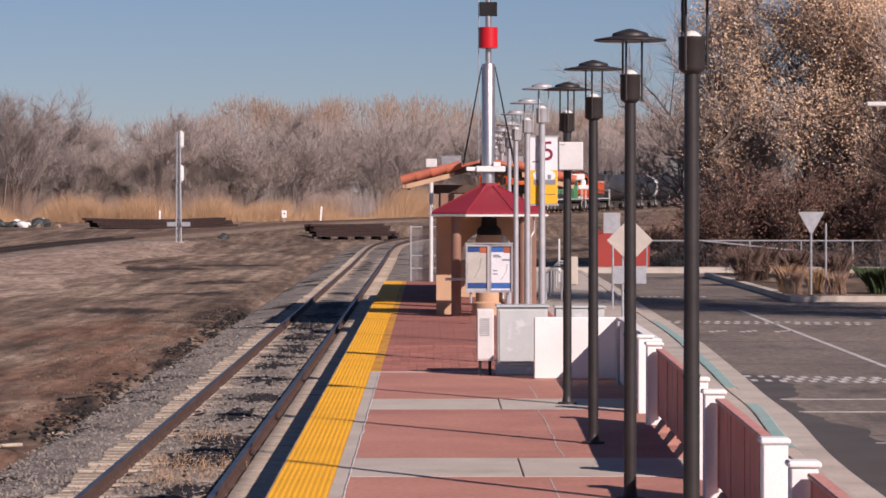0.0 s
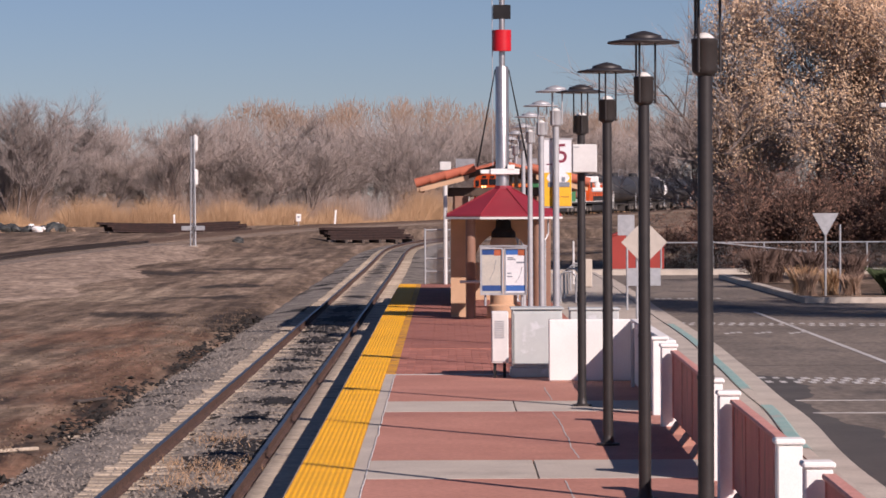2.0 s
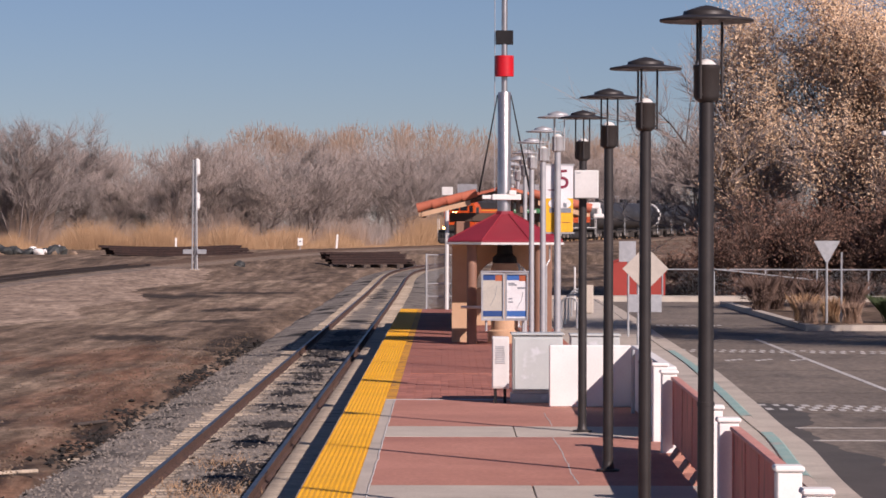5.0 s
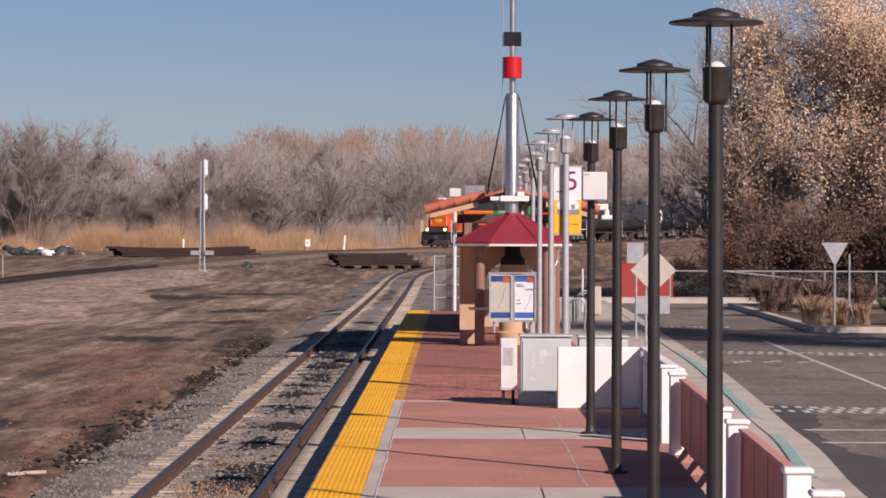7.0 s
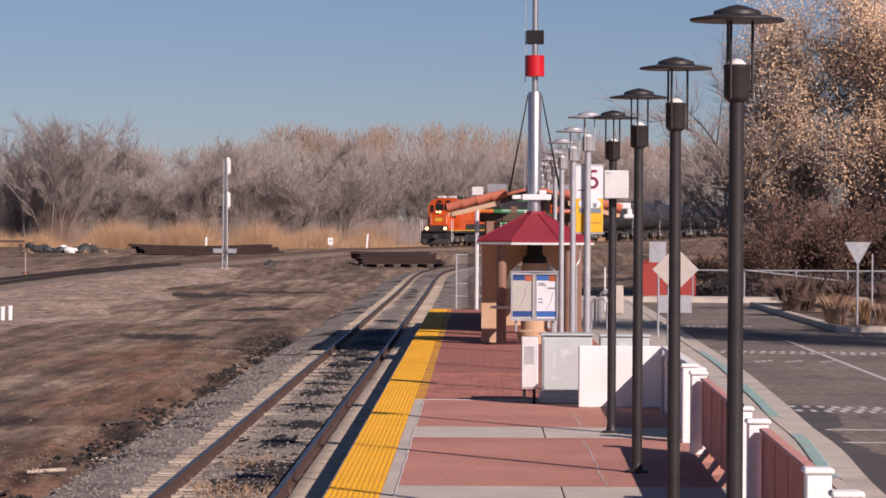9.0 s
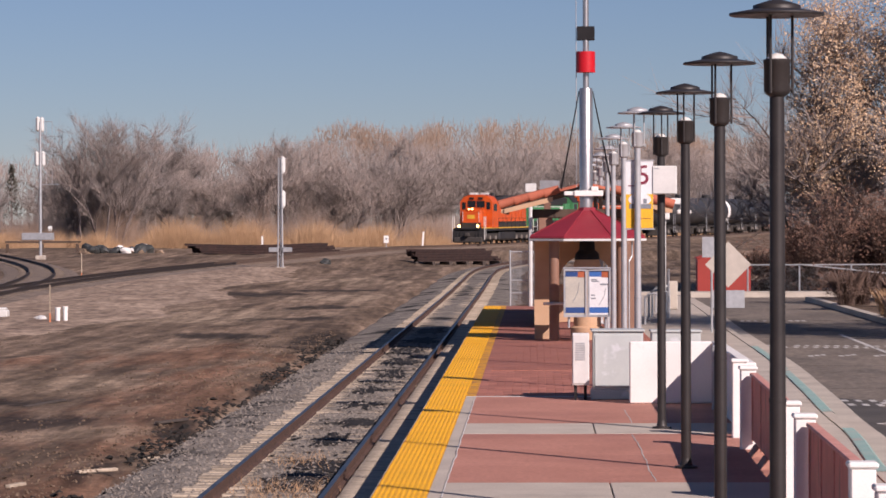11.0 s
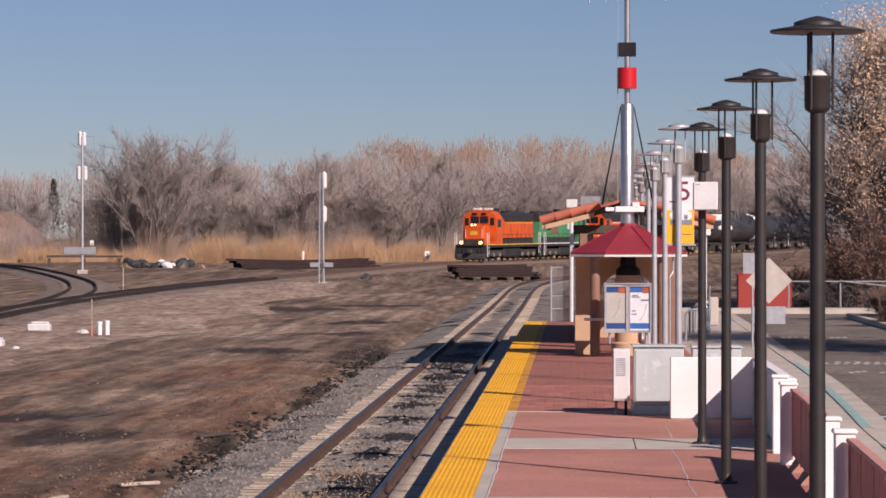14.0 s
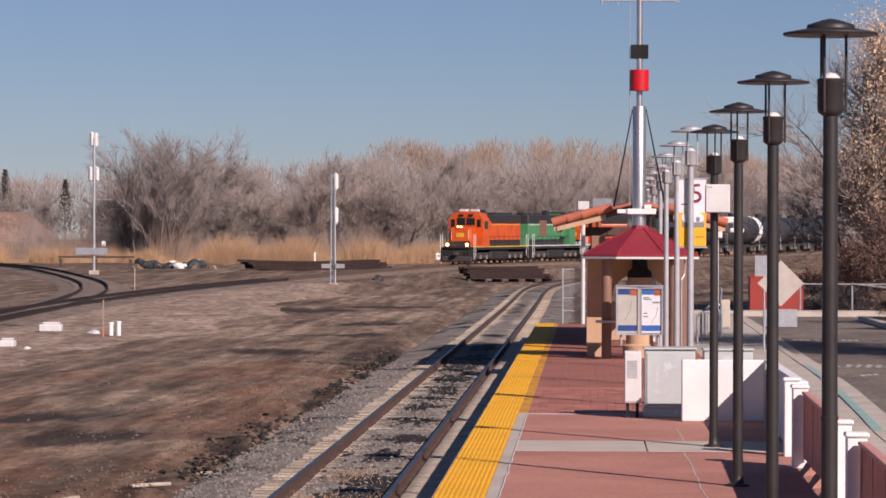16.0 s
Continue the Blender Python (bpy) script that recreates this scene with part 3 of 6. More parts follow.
# ---- platform ----
def build_platform():
    bxs("platform_slab", [((-1.58, -25, -0.75), (3.3, 113.3, -0.06))], M_CONC).name = "platform"
    root = tagged(bpy.data.objects["platform"], "raised concrete station platform with red paving and grey bands", "platform", kind="structure")
    bxs("edge_strip", [((-1.64, -25, -0.14), (-1.56, 113.3, -0.004))], M_CONC, root, "pale concrete platform edge", 0.008)
    bxs("border_strip", [((-1.02, -25, -0.062), (-0.86, 54.3, 0.0))], M_CONC, root, "grey concrete border")
    bxs("border_strip", [((-1.02, 54.42, -0.062), (-0.86, 113.3, 0.0))], M_YELWORN, root, "worn yellow edging strip")
    bands = [(23.5, 26.0), (34.0, 36.4), (44.8, 47.1)]
    for y0, y1 in bands:
        for x0, x1 in ((-0.86, 0.97), (0.985, 3.05)):
            bxs("grey_band", [((x0, y0, -0.06), (x1, y1, 0.001))], M_CONC, root, "grey concrete band", 0.006)
    edges = [-25, 23.5, 26.0, 34.0, 36.4, 44.8, 47.1, 54.3]
    for y0, y1 in zip(edges[::2], edges[1::2]):
        bxs("red_slab", [((-0.86, y0 + 0.008, -0.06), (3.05, y1 - 0.008, -0.002))], M_PAVE, root, "brick-red coloured concrete", 0.005)
    bxs("threshold_line", [((-1.02, 54.3, -0.06), (1.4, 54.42, 0.004))], M_LINE, root, "whitish mortar joint")
    for y0, y1, x in ((36.6, 44.7, 1.5), (26.2, 33.9, 1.25), (47.2, 50.5, 1.55)):
        bm = bmesh.new()
        last = None
        for y in np.arange(y0, y1, 0.25):
            c = x + 0.05 * noise.noise((y * 0.35, 1, 0)) + 0.03 * noise.noise((y * 1.5, 4, 0))
            pair = (bm.verts.new((c - 0.007, y, 0.0015)), bm.verts.new((c + 0.007, y, 0.0015)))
            if last:
                bm.faces.new((last[0], last[1], pair[1], pair[0]))
            last = pair
        part("hairline_crack", bm, M_LINE, root, "thin whitish crack")
    # brick pavers beyond the joint, laid in courses
    bm = bmesh.new()
    bx(bm, (0.004, 0.004, -0.05), (0.296, 0.396, 0), 0.006)
    me = finish("paver", bm, M_PAVER)
    k = 0
    for j in range(24):
        for i in range(13):
            if k >= 300:
                break
            piece("paver", me, root, pose(-0.86 + 0.3 * i - (0.15 if j % 2 else 0), 54.45 + 0.4 * j, random.uniform(-0.006, 0.0)))
            k += 1
    verts, faces = [], []
    for j in range(24, 147):
        for i in range(13):
            x0, y0, z = -0.86 + 0.3 * i - (0.15 if j % 2 else 0), 54.45 + 0.4 * j, random.uniform(-0.006, 0.0)
            b = len(verts)
            verts += [(x0 + 0.004, y0 + 0.004, z), (x0 + 0.296, y0 + 0.004, z), (x0 + 0.296, y0 + 0.396, z), (x0 + 0.004, y0 + 0.396, z)]
            faces.append((b, b + 1, b + 2, b + 3))
            b = len(verts)
            verts += [(x0 + 0.004, y0 + 0.004, z - 0.05), (x0 + 0.296, y0 + 0.004, z - 0.05)]
            faces.append((b, b + 1, b - 3, b - 4))
    tagged(soup("paver_field", verts, faces, M_PAVER, root), kind="stuff")
    # tactile tiles with truncated domes
    bm = bmesh.new()
    bx(bm, (0.003, 0.004, -0.05), (0.597, 0.606, 0.0))
    s = 0.06
    for i in range(10):
        for j in range(10):
            cx, c2 = s * i + 0.03, s * j + 0.033
            v = [bm.verts.new((cx + a * r, c2 + b * r, h)) for r, h in ((0.017, 0.0005), (0.011, 0.0045)) for a, b in ((-1, -1), (1, -1), (1, 1), (-1, 1))]
            for q in range(4):
                bm.faces.new((v[q], v[(q + 1) % 4], v[4 + (q + 1) % 4], v[4 + q]))
            bm.faces.new(v[4:])
    me = finish("tactile_tile", bm, M_YEL)
    for j in range(136):
        y = 30 + 0.61 * j
        piece("tactile_tile", me, root, pose(-1.62, y, 0.004 + random.uniform(-0.001, 0.001)))
    # ragged sealant bead along the border
    pts = [(-0.865 + 0.02 * noise.noise((0, y * 0.9, 0)) + 0.012 * noise.noise((0, y * 4, 5)), y, 0.004) for y in np.arange(30, 54.3, 0.12)]
    bm = bmesh.new()
    vs = [(bm.verts.new((x - 0.011, y, z)), bm.verts.new((x, y, z + 0.008)), bm.verts.new((x + 0.011, y, z))) for x, y, z in pts]
    for a, b in zip(vs, vs[1:]):
        bm.faces.new((a[0], a[1], b[1], b[0]))
        bm.faces.new((a[1], a[2], b[2], b[1]))
    part("sealant", bm, M_LINE, root, "ragged white sealant bead")


M_PAVER = mat("brick_paver", (0.42, 0.17, 0.125), (0.33, 0.13, 0.098), 0.8, 0.85, 0, 0.2, 25.0, 0.12, rnd=0.18, dirt=(0.27, 0.12, 0.095), dscale=0.4, spec=0.3)
build_platform()


# ---- car park, pavement and kerb ----
KERB = smooth_line([(4.25, -20), (4.2, 20), (4.24, 34), (4.30, 38), (4.48, 41.5), (4.70, 45.5), (4.72, 49), (4.90, 54), (5.10, 61), (5.30, 68), (5.42, 77), (5.55, 88), (5.9, 110), (6.1, 131)], 0.5)


def build_parking():
    bxs("car_park", [((3.3, -40, -0.9), (70, 131, -0.15))], M_ASPH)
    root = tagged(bpy.data.objects["car_park"], "worn grey asphalt car park with painted lines and patches", "car park", kind="structure")
    # pavement between the fence and the kerb
    verts, faces = [], []
    for x, y in KERB[::2]:
        verts += [(3.0, y, -0.02), (x - 0.2, y, -0.02)]
    n = len(verts)
    faces = [(i, i + 1, i + 3, i + 2) for i in range(0, n - 2, 2)]
    tagged(soup("pavement", verts, faces, M_CONC), "pale concrete pavement beside the platform fence", "pavement", kind="structure")
    k = sweep("kerb", KERB[::2], [(-0.192, -0.2), (0.0, -0.2), (0.0, -0.03), (-0.03, -0.005), (-0.192, -0.005)], 0, lambda x, y: 0, M_CONC, None)
    tagged(k, "concrete kerb with faded teal paint", "kerb", kind="structure")
    for ya, yb in ((37.7, 46.1), (49.6, 63.5), (64.2, 76)):
        t = KERB[(KERB[:, 1] > ya) & (KERB[:, 1] < yb)]
        sweep("teal_paint", t, [(-0.185, -0.006), (-0.185, 0.0), (-0.03, 0.0), (0.006, -0.026), (0.006, -0.13), (0.0, -0.13), (0.0, -0.03), (-0.03, -0.006)], 0, lambda x, y: 0, M_TEAL, k, "faded teal paint")
    g = KERB[::2].copy()
    sweep("gutter", g, [(0.0, -0.16), (0.45, -0.16), (0.45, -0.143), (0.0, -0.146)], 0, lambda x, y: 0, M_CONC, k, "concrete gutter")

    def line(name, x0, y0, x1, y1, w, material=M_LINE):
        d = Vector((x1 - x0, y1 - y0)).normalized() * w / 2
        b = bmesh.new()
        c = [(x0 - d.y, y0 + d.x), (x1 - d.y, y1 + d.x), (x1 + d.y, y1 - d.x), (x0 + d.y, y0 - d.x)]
        v = [b.verts.new((x, y, z)) for z in (-0.15, -0.146) for x, y in c]
        b.faces.new(v[4:])
        for q in range(4):
            b.faces.new((v[q], v[(q + 1) % 4], v[4 + (q + 1) % 4], v[4 + q]))
        part(name, b, material, root)
    for yy, xa, xb, rows in ((79.9, 5.75, 10.9, (-0.5, 0.5)), (55.0, 5.4, 12.0, (-0.62, 0.0, 0.62))):
        for j, row in enumerate(rows):
            for i in range(int((xb - xa) / 0.24)):
                x = xa + 0.24 * i + (0.12 if j % 2 else 0)
                y = yy + row - 0.25 * (x - xa)
                if random.random() < 0.95:
                    line("crossing_block", x, y, x + 0.12 + random.uniform(-0.02, 0.01), y, random.uniform(0.42, 0.6))
    line("parking_line", 5.35, 49.3, 14, 49.3, 0.14)
    line("parking_line", 5.3, 46.4, 14, 46.4, 0.14)
    line("parking_line", 5.6, 40.5, 14, 40.5, 0.14)
    line("parking_line", 8.45, 88, 8.25, 50, 0.12)
    for x in (6.4, 7.1, 7.9):
        for q in range(3):
            line("faded_word", x + 0.17 * q, 74.0 + 0.3 * q, x + 0.17 * q + 0.11, 74.0 + 0.3 * q, 0.5)
            line("faded_word", x + 0.1 + 0.2 * q, 100, x + 0.22 + 0.2 * q, 100, 0.7)
    b = bmesh.new()
    last = None
    for y in np.arange(30, 56.5, 0.3):
        k = float(np.interp(y, KERB[:, 1], KERB[:, 0])) + 0.36
        out = k + float(np.interp(y, [30, 38, 41, 43, 44.5, 49, 50, 53, 55.5, 56.5], [1.5, 1.25, 0.85, 0.9, 0.45, 0.3, 0.55, 0.75, 0.7, 0.05])) + 0.16 * noise.noise((y * 0.9, 2, 0)) + 0.08 * noise.noise((y * 3.1, 5, 0))
        pair = (b.verts.new((k, y, -0.147)), b.verts.new((max(out, k + 0.03), y, -0.147)))
        if last:
            b.faces.new((last[0], last[1], pair[1], pair[0]))
        last = pair
    part("tar_patch", b, M_TAR, root, "darker asphalt repair along the gutter")
    for i in range(7):
        y = 42 + 9 * i + random.uniform(-2, 2)
        line("crack", 5.6, y, 12, y + random.uniform(-2, 2), 0.035, M_TAR)
    # far road edge
    f = bxs("far_kerb", [((3.4, 131, -0.5), (21, 131.4, 0.06)), ((3.4, 131.4, -0.5), (21, 134.5, 0.03))], M_CONC)
    tagged(f, "pale concrete kerb and walk along the far side of the car park", "kerb", kind="structure")
    i = bxs("planter_island", [((10.6, 95, -0.5), (40, 95.3, 0.02)), ((10.6, 95.3, -0.5), (10.9, 125, 0.02)), ((10.9, 95.3, -0.5), (40, 125, -0.03))], M_CONC)
    tagged(i, "raised planting island with a concrete kerb", "planter", kind="structure")
    s = bxs("island_soil", [((10.92, 95.32, -0.04), (40, 124.9, 0.01))], M_DIRT)
    tagged(s, "bare brown soil with leaf litter", "soil", kind="structure")


M_TAR = mat("tar", (0.088, 0.078, 0.07), (0.065, 0.058, 0.053), 0.8, 0.9, 0, 0.2, 20.0, 0.15)
build_parking()


# ---- lamps on the platform ----
def lamp_post(material, lift, label):
    root = tagged(thing("lamp_post"), label, "lamp post", "lamp posts along the platform")
    bm = bmesh.new()
    lathe(bm, [(0.14, 0.0), (0.14, 0.025), (0.08, 0.035), (0.07, 0.06), (0.064, 0.12)], 16)
    part("base", bm, material, root, smooth=True)
    h = 3.89 + lift
    bm = bmesh.new()
    lathe(bm, [(0.062, 0.1), (0.062, 1.6), (0.066, 1.6), (0.066, 1.63), (0.06, 1.63), (0.055, h)], 14)
    part("pole", bm, material, root, smooth=True)
    bm = bmesh.new()
    lathe(bm, [(0.05, h - 0.03), (0.09, h), (0.098, h + 0.02), (0.098, h + 0.22), (0.102, h + 0.225), (0.102, h + 0.25), (0.09, h + 0.255)], 18)
    part("lamp_housing", bm, material, root, smooth=True)
    bm = bmesh.new()
    lathe(bm, [(0.075, h + 0.25), (0.07, h + 0.265), (0.04, h + 0.29), (0.01, h + 0.3)], 16)
    part("lens", bm, M_LENS, root, "pale frosted lens", smooth=True)
    for a in (0, 120, 240):
        c, s = math.cos(radians(a + 2)), math.sin(radians(a + 2))
        tubes("bracket", [((0.115 * c, 0.115 * s, h + 0.0), (0.115 * c, 0.115 * s, h + 0.60), 0.011), ((0.09 * c, 0.09 * s, h + 0.03), (0.118 * c, 0.118 * s, h + 0.03), 0.012)], material, root)
    bm = bmesh.new()
    lathe(bm, [(0.35, h + 0.575), (0.355, h + 0.585), (0.35, h + 0.595), (0.18, h + 0.625), (0.175, h + 0.65), (0.17, h + 0.655), (0.06, h + 0.69), (0.01, h + 0.70)], 28)
    part("shade", bm, material, root, smooth=True)
    return root


lamp = lamp_post(M_BLACK, 0.0, "dark bronze lamp post with a broad flat shade")
lamp.matrix_basis = pose(1.94, 24, 0)
for i, y in enumerate((31.4, 38.55, 45.9)):
    copy_thing(lamp, pose(1.94, y, 0, 0, 0, 13 * i + 4))
glamp = lamp_post(M_GREYPOLE, 0.36, "light grey painted lamp post with a flat shade")
glamp.matrix_basis = pose(1.94, 56.4, 0)
for i, y in enumerate((65.0, 73.7, 84.5, 93, 101.5, 110)):
    copy_thing(glamp, pose(1.94 if i < 2 else 2.05, y, 0, 0, 0, 17 * i))

jb = tagged(thing("junction_box", 1.98, 45.78, 3.33), "off-white steel junction box strapped to a lamp post", "electrical box")
bxs("box_body", [((-0.175, -0.09, 0), (0.175, 0.05, 0.40))], M_BOXW, jb, bev=0.012)
bxs("box_lid", [((-0.168, -0.105, 0.006), (0.168, -0.091, 0.394))], M_BOXW, jb, bev=0.006)
bxs("box_label", [((-0.15, -0.1075, 0.355), (-0.08, -0.105, 0.367))], M_GREYINK, jb)

ban = tagged(thing("banner", 0, 56.46, 0), "white and yellow vertical street banner with a maroon numeral", "banner")
bxs("cloth", [((1.735, 0, 2.83), (2.215, 0.012, 4.0))], M_SHEET, ban)
bxs("yellow_field", [((1.737, -0.006, 2.83), (2.213, -0.001, 3.42))], M_BANNERY, ban)
bxe("banner_arm", [((1.72, -0.01, 4.0), (2.24, 0.02, 4.025)), ((1.72, -0.01, 2.80), (2.24, 0.02, 2.825))], M_GREYPOLE, ban)
fc = bpy.data.curves.new("numeral", "FONT")
fc.body, fc.size, fc.extrude, fc.align_x, fc.offset = "5", 0.47, 0.002, "CENTER", 0.002
num = new("numeral", fc)
num.parent = ban
num.matrix_basis = pose(2.05, -0.004, 3.60, 90, 0, 0) @ Matrix.Shear("XY", 4, (0.12, 0.0))
fc.materials.append(M_MAROON)
bm = bmesh.new()
lathe(bm, [(0.2, 0), (0.2, 0.004)], 20)
for v in bm.verts:
    v.co = (1.98 + v.co.x * 1.0, -0.008 - v.co.z, 3.33 + v.co.y * 0.55)
part("emblem", bm, M_SHEET, ban)
bxe("emblem_dark", [((1.80, -0.014, 3.17), (2.18, -0.012, 3.25)), ((1.88, -0.016, 3.25), (1.96, -0.012, 3.36)), ((2.04, -0.016, 3.26), (2.10, -0.012, 3.34))], M_GREYINK, ban)
bxe("text_bar", [((1.78, -0.008, 3.56), (1.93, -0.001, 3.575)), ((1.99, -0.01, 2.99), (2.17, -0.007, 3.0))], M_MAROON, ban)

# ---- fence along the platform ----
def fx(y):
    return 2.65 + 0.0125 * (y - 24)


def fence_post(y, w=0.2, h=1.07):
    root = tagged(thing("fence_post", fx(y) + 0.02, y, 0), "white stucco fence post with a flat cap", "post", "white posts of the platform fence")
    bxs("shaft", [((-w / 2, -w / 2, -0.02), (w / 2, w / 2, h - 0.05))], M_WHITE, root, bev=0.012)
    bxs("cap", [((-w / 2 - 0.02, -w / 2 - 0.02, h - 0.05), (w / 2 + 0.02, w / 2 + 0.02, h))], M_WHITE, root, bev=0.015)


def fence_panel(y0, y1):
    """Red board panel between posts, with a top rail, battens and splayed footings."""
    L = y1 - y0
    root = tagged(thing("board_fence", fx((y0 + y1) / 2) + 0.04, y0, 0, -math.degrees(math.atan(0.0125))), "dark red painted board fence with battens and top rail", "fence", "red panels of the platform fence")
    n = 4
    for i in range(n):
        bxs("board", [((-0.02, L * i / n + 0.012, 0.12), (0.02, L * (i + 1) / n - 0.012, 0.94))], M_REDWOOD, root, bev=0.006)
    # Battens are paler than the boards: sunlit joint edges put into their colour.
    for i in range(n + 1):
        bxs("batten", [((-0.032, max(0, L * i / n - 0.022), 0.11), (0.03, min(L, L * i / n + 0.022), 0.95))], M_BATTEN, root, "batten in a paler red that paints the sunlit board edges", 0.004)
    bxs("top_rail", [((-0.055, 0, 0.95), (0.055, L, 0.99))], M_BATTEN, root, "pale pinkish red rail", 0.01)
    for i in range(n):
        y = L * (i + 0.5) / n
        bm = bmesh.new()
        v = [bm.verts.new(p) for p in ((-0.11, y - 0.42, -0.02), (0.04, y - 0.42, -0.02), (0.04, y + 0.42, -0.02), (-0.11, y + 0.42, -0.02), (-0.03, y - 0.3, 0.12), (0.03, y - 0.3, 0.12), (0.03, y + 0.3, 0.12), (-0.03, y + 0.3, 0.12))]
        for q in ((0, 1, 5, 4), (1, 2, 6, 5), (2, 3, 7, 6), (3, 0, 4, 7), (4, 5, 6, 7), (3, 2, 1, 0)):
            bm.faces.new([v[a] for a in q])
        part("footing", bm, M_WEDGE, root, "terracotta coloured footing")


for y in (44.0, 41.8, 33.7, 31.5, 25.2, 23.0, 15.0):
    fence_post(y)
for y0, y1 in ((33.85, 41.65), (25.35, 31.35), (15.2, 22.85)):
    fence_panel(y0, y1)

w = tagged(thing("enclosure_wall"), "low white stucco wall around the equipment cabinets", "wall")
bxs("front_wall", [((1.67, 52.2, 0), (3.0, 52.4, 1.0))], M_WHITE, w, bev=0.015)
bxs("side_wall", [((3.0, 44.4, 0), (3.18, 52.4, 1.0))], M_WHITE, w, bev=0.015)
gp = tagged(thing("gate_post"), "slim grey steel gate post by the white wall", "post")
tubes("tube", [((2.93, 50.5, 0), (2.93, 50.5, 1.0), 0.03)], M_GALV, gp)

c = tagged(thing("equipment_cabinet", 1.08, 53.4, 0), "pale grey steel equipment cabinet with a faded patch", "cabinet")
bxs("plinth", [((-0.01, -0.02, 0), (0.86, 0.7, 0.15))], M_CAB, c, bev=0.01)
bxs("body", [((0.02, 0.0, 0.15), (0.85, 0.68, 1.12))], M_CAB, c, bev=0.015)
bxs("door", [((0.05, -0.022, 0.2), (0.82, -0.002, 1.07))], M_CAB, c, bev=0.008)
bxs("roof_lid", [((-0.01, -0.04, 1.12), (0.88, 0.72, 1.155))], M_CAB, c, bev=0.01)
tubes("handle", [((0.74, -0.05, 0.55), (0.74, -0.05, 0.70), 0.012)], M_GALV, c)
c = tagged(thing("meter_box", 0.755, 53.25, 0), "narrow white louvred meter box on two legs", "electrical box")
bxs("body", [((0, 0, 0.24), (0.28, 0.30, 1.10))], M_BOXW, c, bev=0.012)
bxs("door", [((0.012, -0.012, 0.27), (0.268, -0.001, 1.07))], M_BOXW, c, bev=0.004)
for i in range(10):
    bxs("louvre", [((0.05, -0.02, 0.66 + 0.03 * i), (0.21, -0.012, 0.674 + 0.03 * i))], M_GALV, c)
bxs("leg", [((0.03, 0.05, 0), (0.08, 0.1, 0.24))], M_DARK, c)
bxs("leg", [((0.19, 0.05, 0), (0.24, 0.1, 0.24))], M_DARK, c)
c = tagged(thing("utility_cabinet", 2.18, 56.5, 0), "pale green-grey utility cabinet behind the white wall", "cabinet")
bxs("body", [((0, 0, 0), (0.86, 0.6, 1.0))], M_CAB, c, bev=0.015)
bxs("roof_lid", [((-0.02, -0.03, 1.0), (0.88, 0.63, 1.04))], M_CAB, c, bev=0.01)

# ---- kiosk with a mast ----
KX, KY = 1.45, 80.6
k = tagged(thing("kiosk", KX, KY, 0), "open kiosk with a faceted red metal roof and a tan core", "kiosk")
bm = bmesh.new()
lathe(bm, [(1.52, 2.50), (1.56, 2.55), (1.53, 2.585), (0.24, 3.22), (0.22, 3.3)], 8, turn=radians(22.5))
part("roof", bm, M_ROOFRED, k, "faded crimson sheet metal roof")
for i in range(8):
    a = radians(22.5 + 45 * i)
    tubes("roof_seam", [((1.53 * math.cos(a), 1.53 * math.sin(a), 2.59), (0.24 * math.cos(a), 0.24 * math.sin(a), 3.23), 0.018)], M_ROOFRED, k, n=5)
bm = bmesh.new()
lathe(bm, [(1.58, 2.47), (1.58, 2.52), (1.5, 2.53)], 8, turn=radians(22.5))
part("fascia", bm, M_BOXW, k, "pale metal roof edge")
for x, y in ((-0.83, -0.8), (0.83, -0.8), (-0.83, 0.8), (0.83, 0.8)):
    tubes("column", [((x, y, 0), (x, y, 2.5), 0.125)], M_BROWN, k, n=18)
bm = bmesh.new()
lathe(bm, [(0.42, 0), (0.42, 0.3), (0.34, 0.34), (0.34, 1.86), (0.30, 1.98), (0.29, 2.0)], 24)
part("core", bm, M_TAN, k, smooth=True)
bm = bmesh.new()
lathe(bm, [(0.31, 2.0), (0.30, 2.14), (0.2, 2.24), (0.18, 2.55)], 20)
part("core_cap", bm, M_DARK, k, "dark metal cone", smooth=True)

bm = bmesh.new()
arch = [(2.12, 0.0)] + [(1.435 + 0.685 * math.cos(a), 1.42 + 0.685 * math.sin(a)) for a in np.linspace(0, math.pi, 13)] + [(0.75, 0.0)]
loop = [(2.44, 0), (2.44, 2.62), (0.13, 2.62), (0.13, 0), (0.75, 0)] + arch[::-1][1:-1] + [(2.12, 0)]
f0 = bm.faces.new([bm.verts.new((x - KX, 0.45, z)) for x, z in loop])
ex = bmesh.ops.extrude_face_region(bm, geom=[f0])["geom"]
bmesh.ops.translate(bm, vec=(0, 0.25, 0), verts=[q for q in ex if isinstance(q, bmesh.types.BMVert)])
bmesh.ops.triangulate(bm, faces=[q for q in bm.faces if len(q.verts) > 4])
part("arched_wall", bm, M_TAN, k, "tan stucco wall with an arched opening")

tubes("conduit", [((1.02, -0.75, 0.0), (1.02, -0.75, 1.95), 0.022), ((1.02, -0.75, 1.95), (1.1, -0.7, 2.1), 0.022), ((1.1, -0.7, 2.1), (1.1, -0.7, 2.5), 0.022)], M_GALV, k, "bent grey conduit")
tubes("wall_rail", [((-1.1, -0.95, 0.92), (-0.55, -0.95, 0.92), 0.035)], M_BOXW, k, "short pale rail")

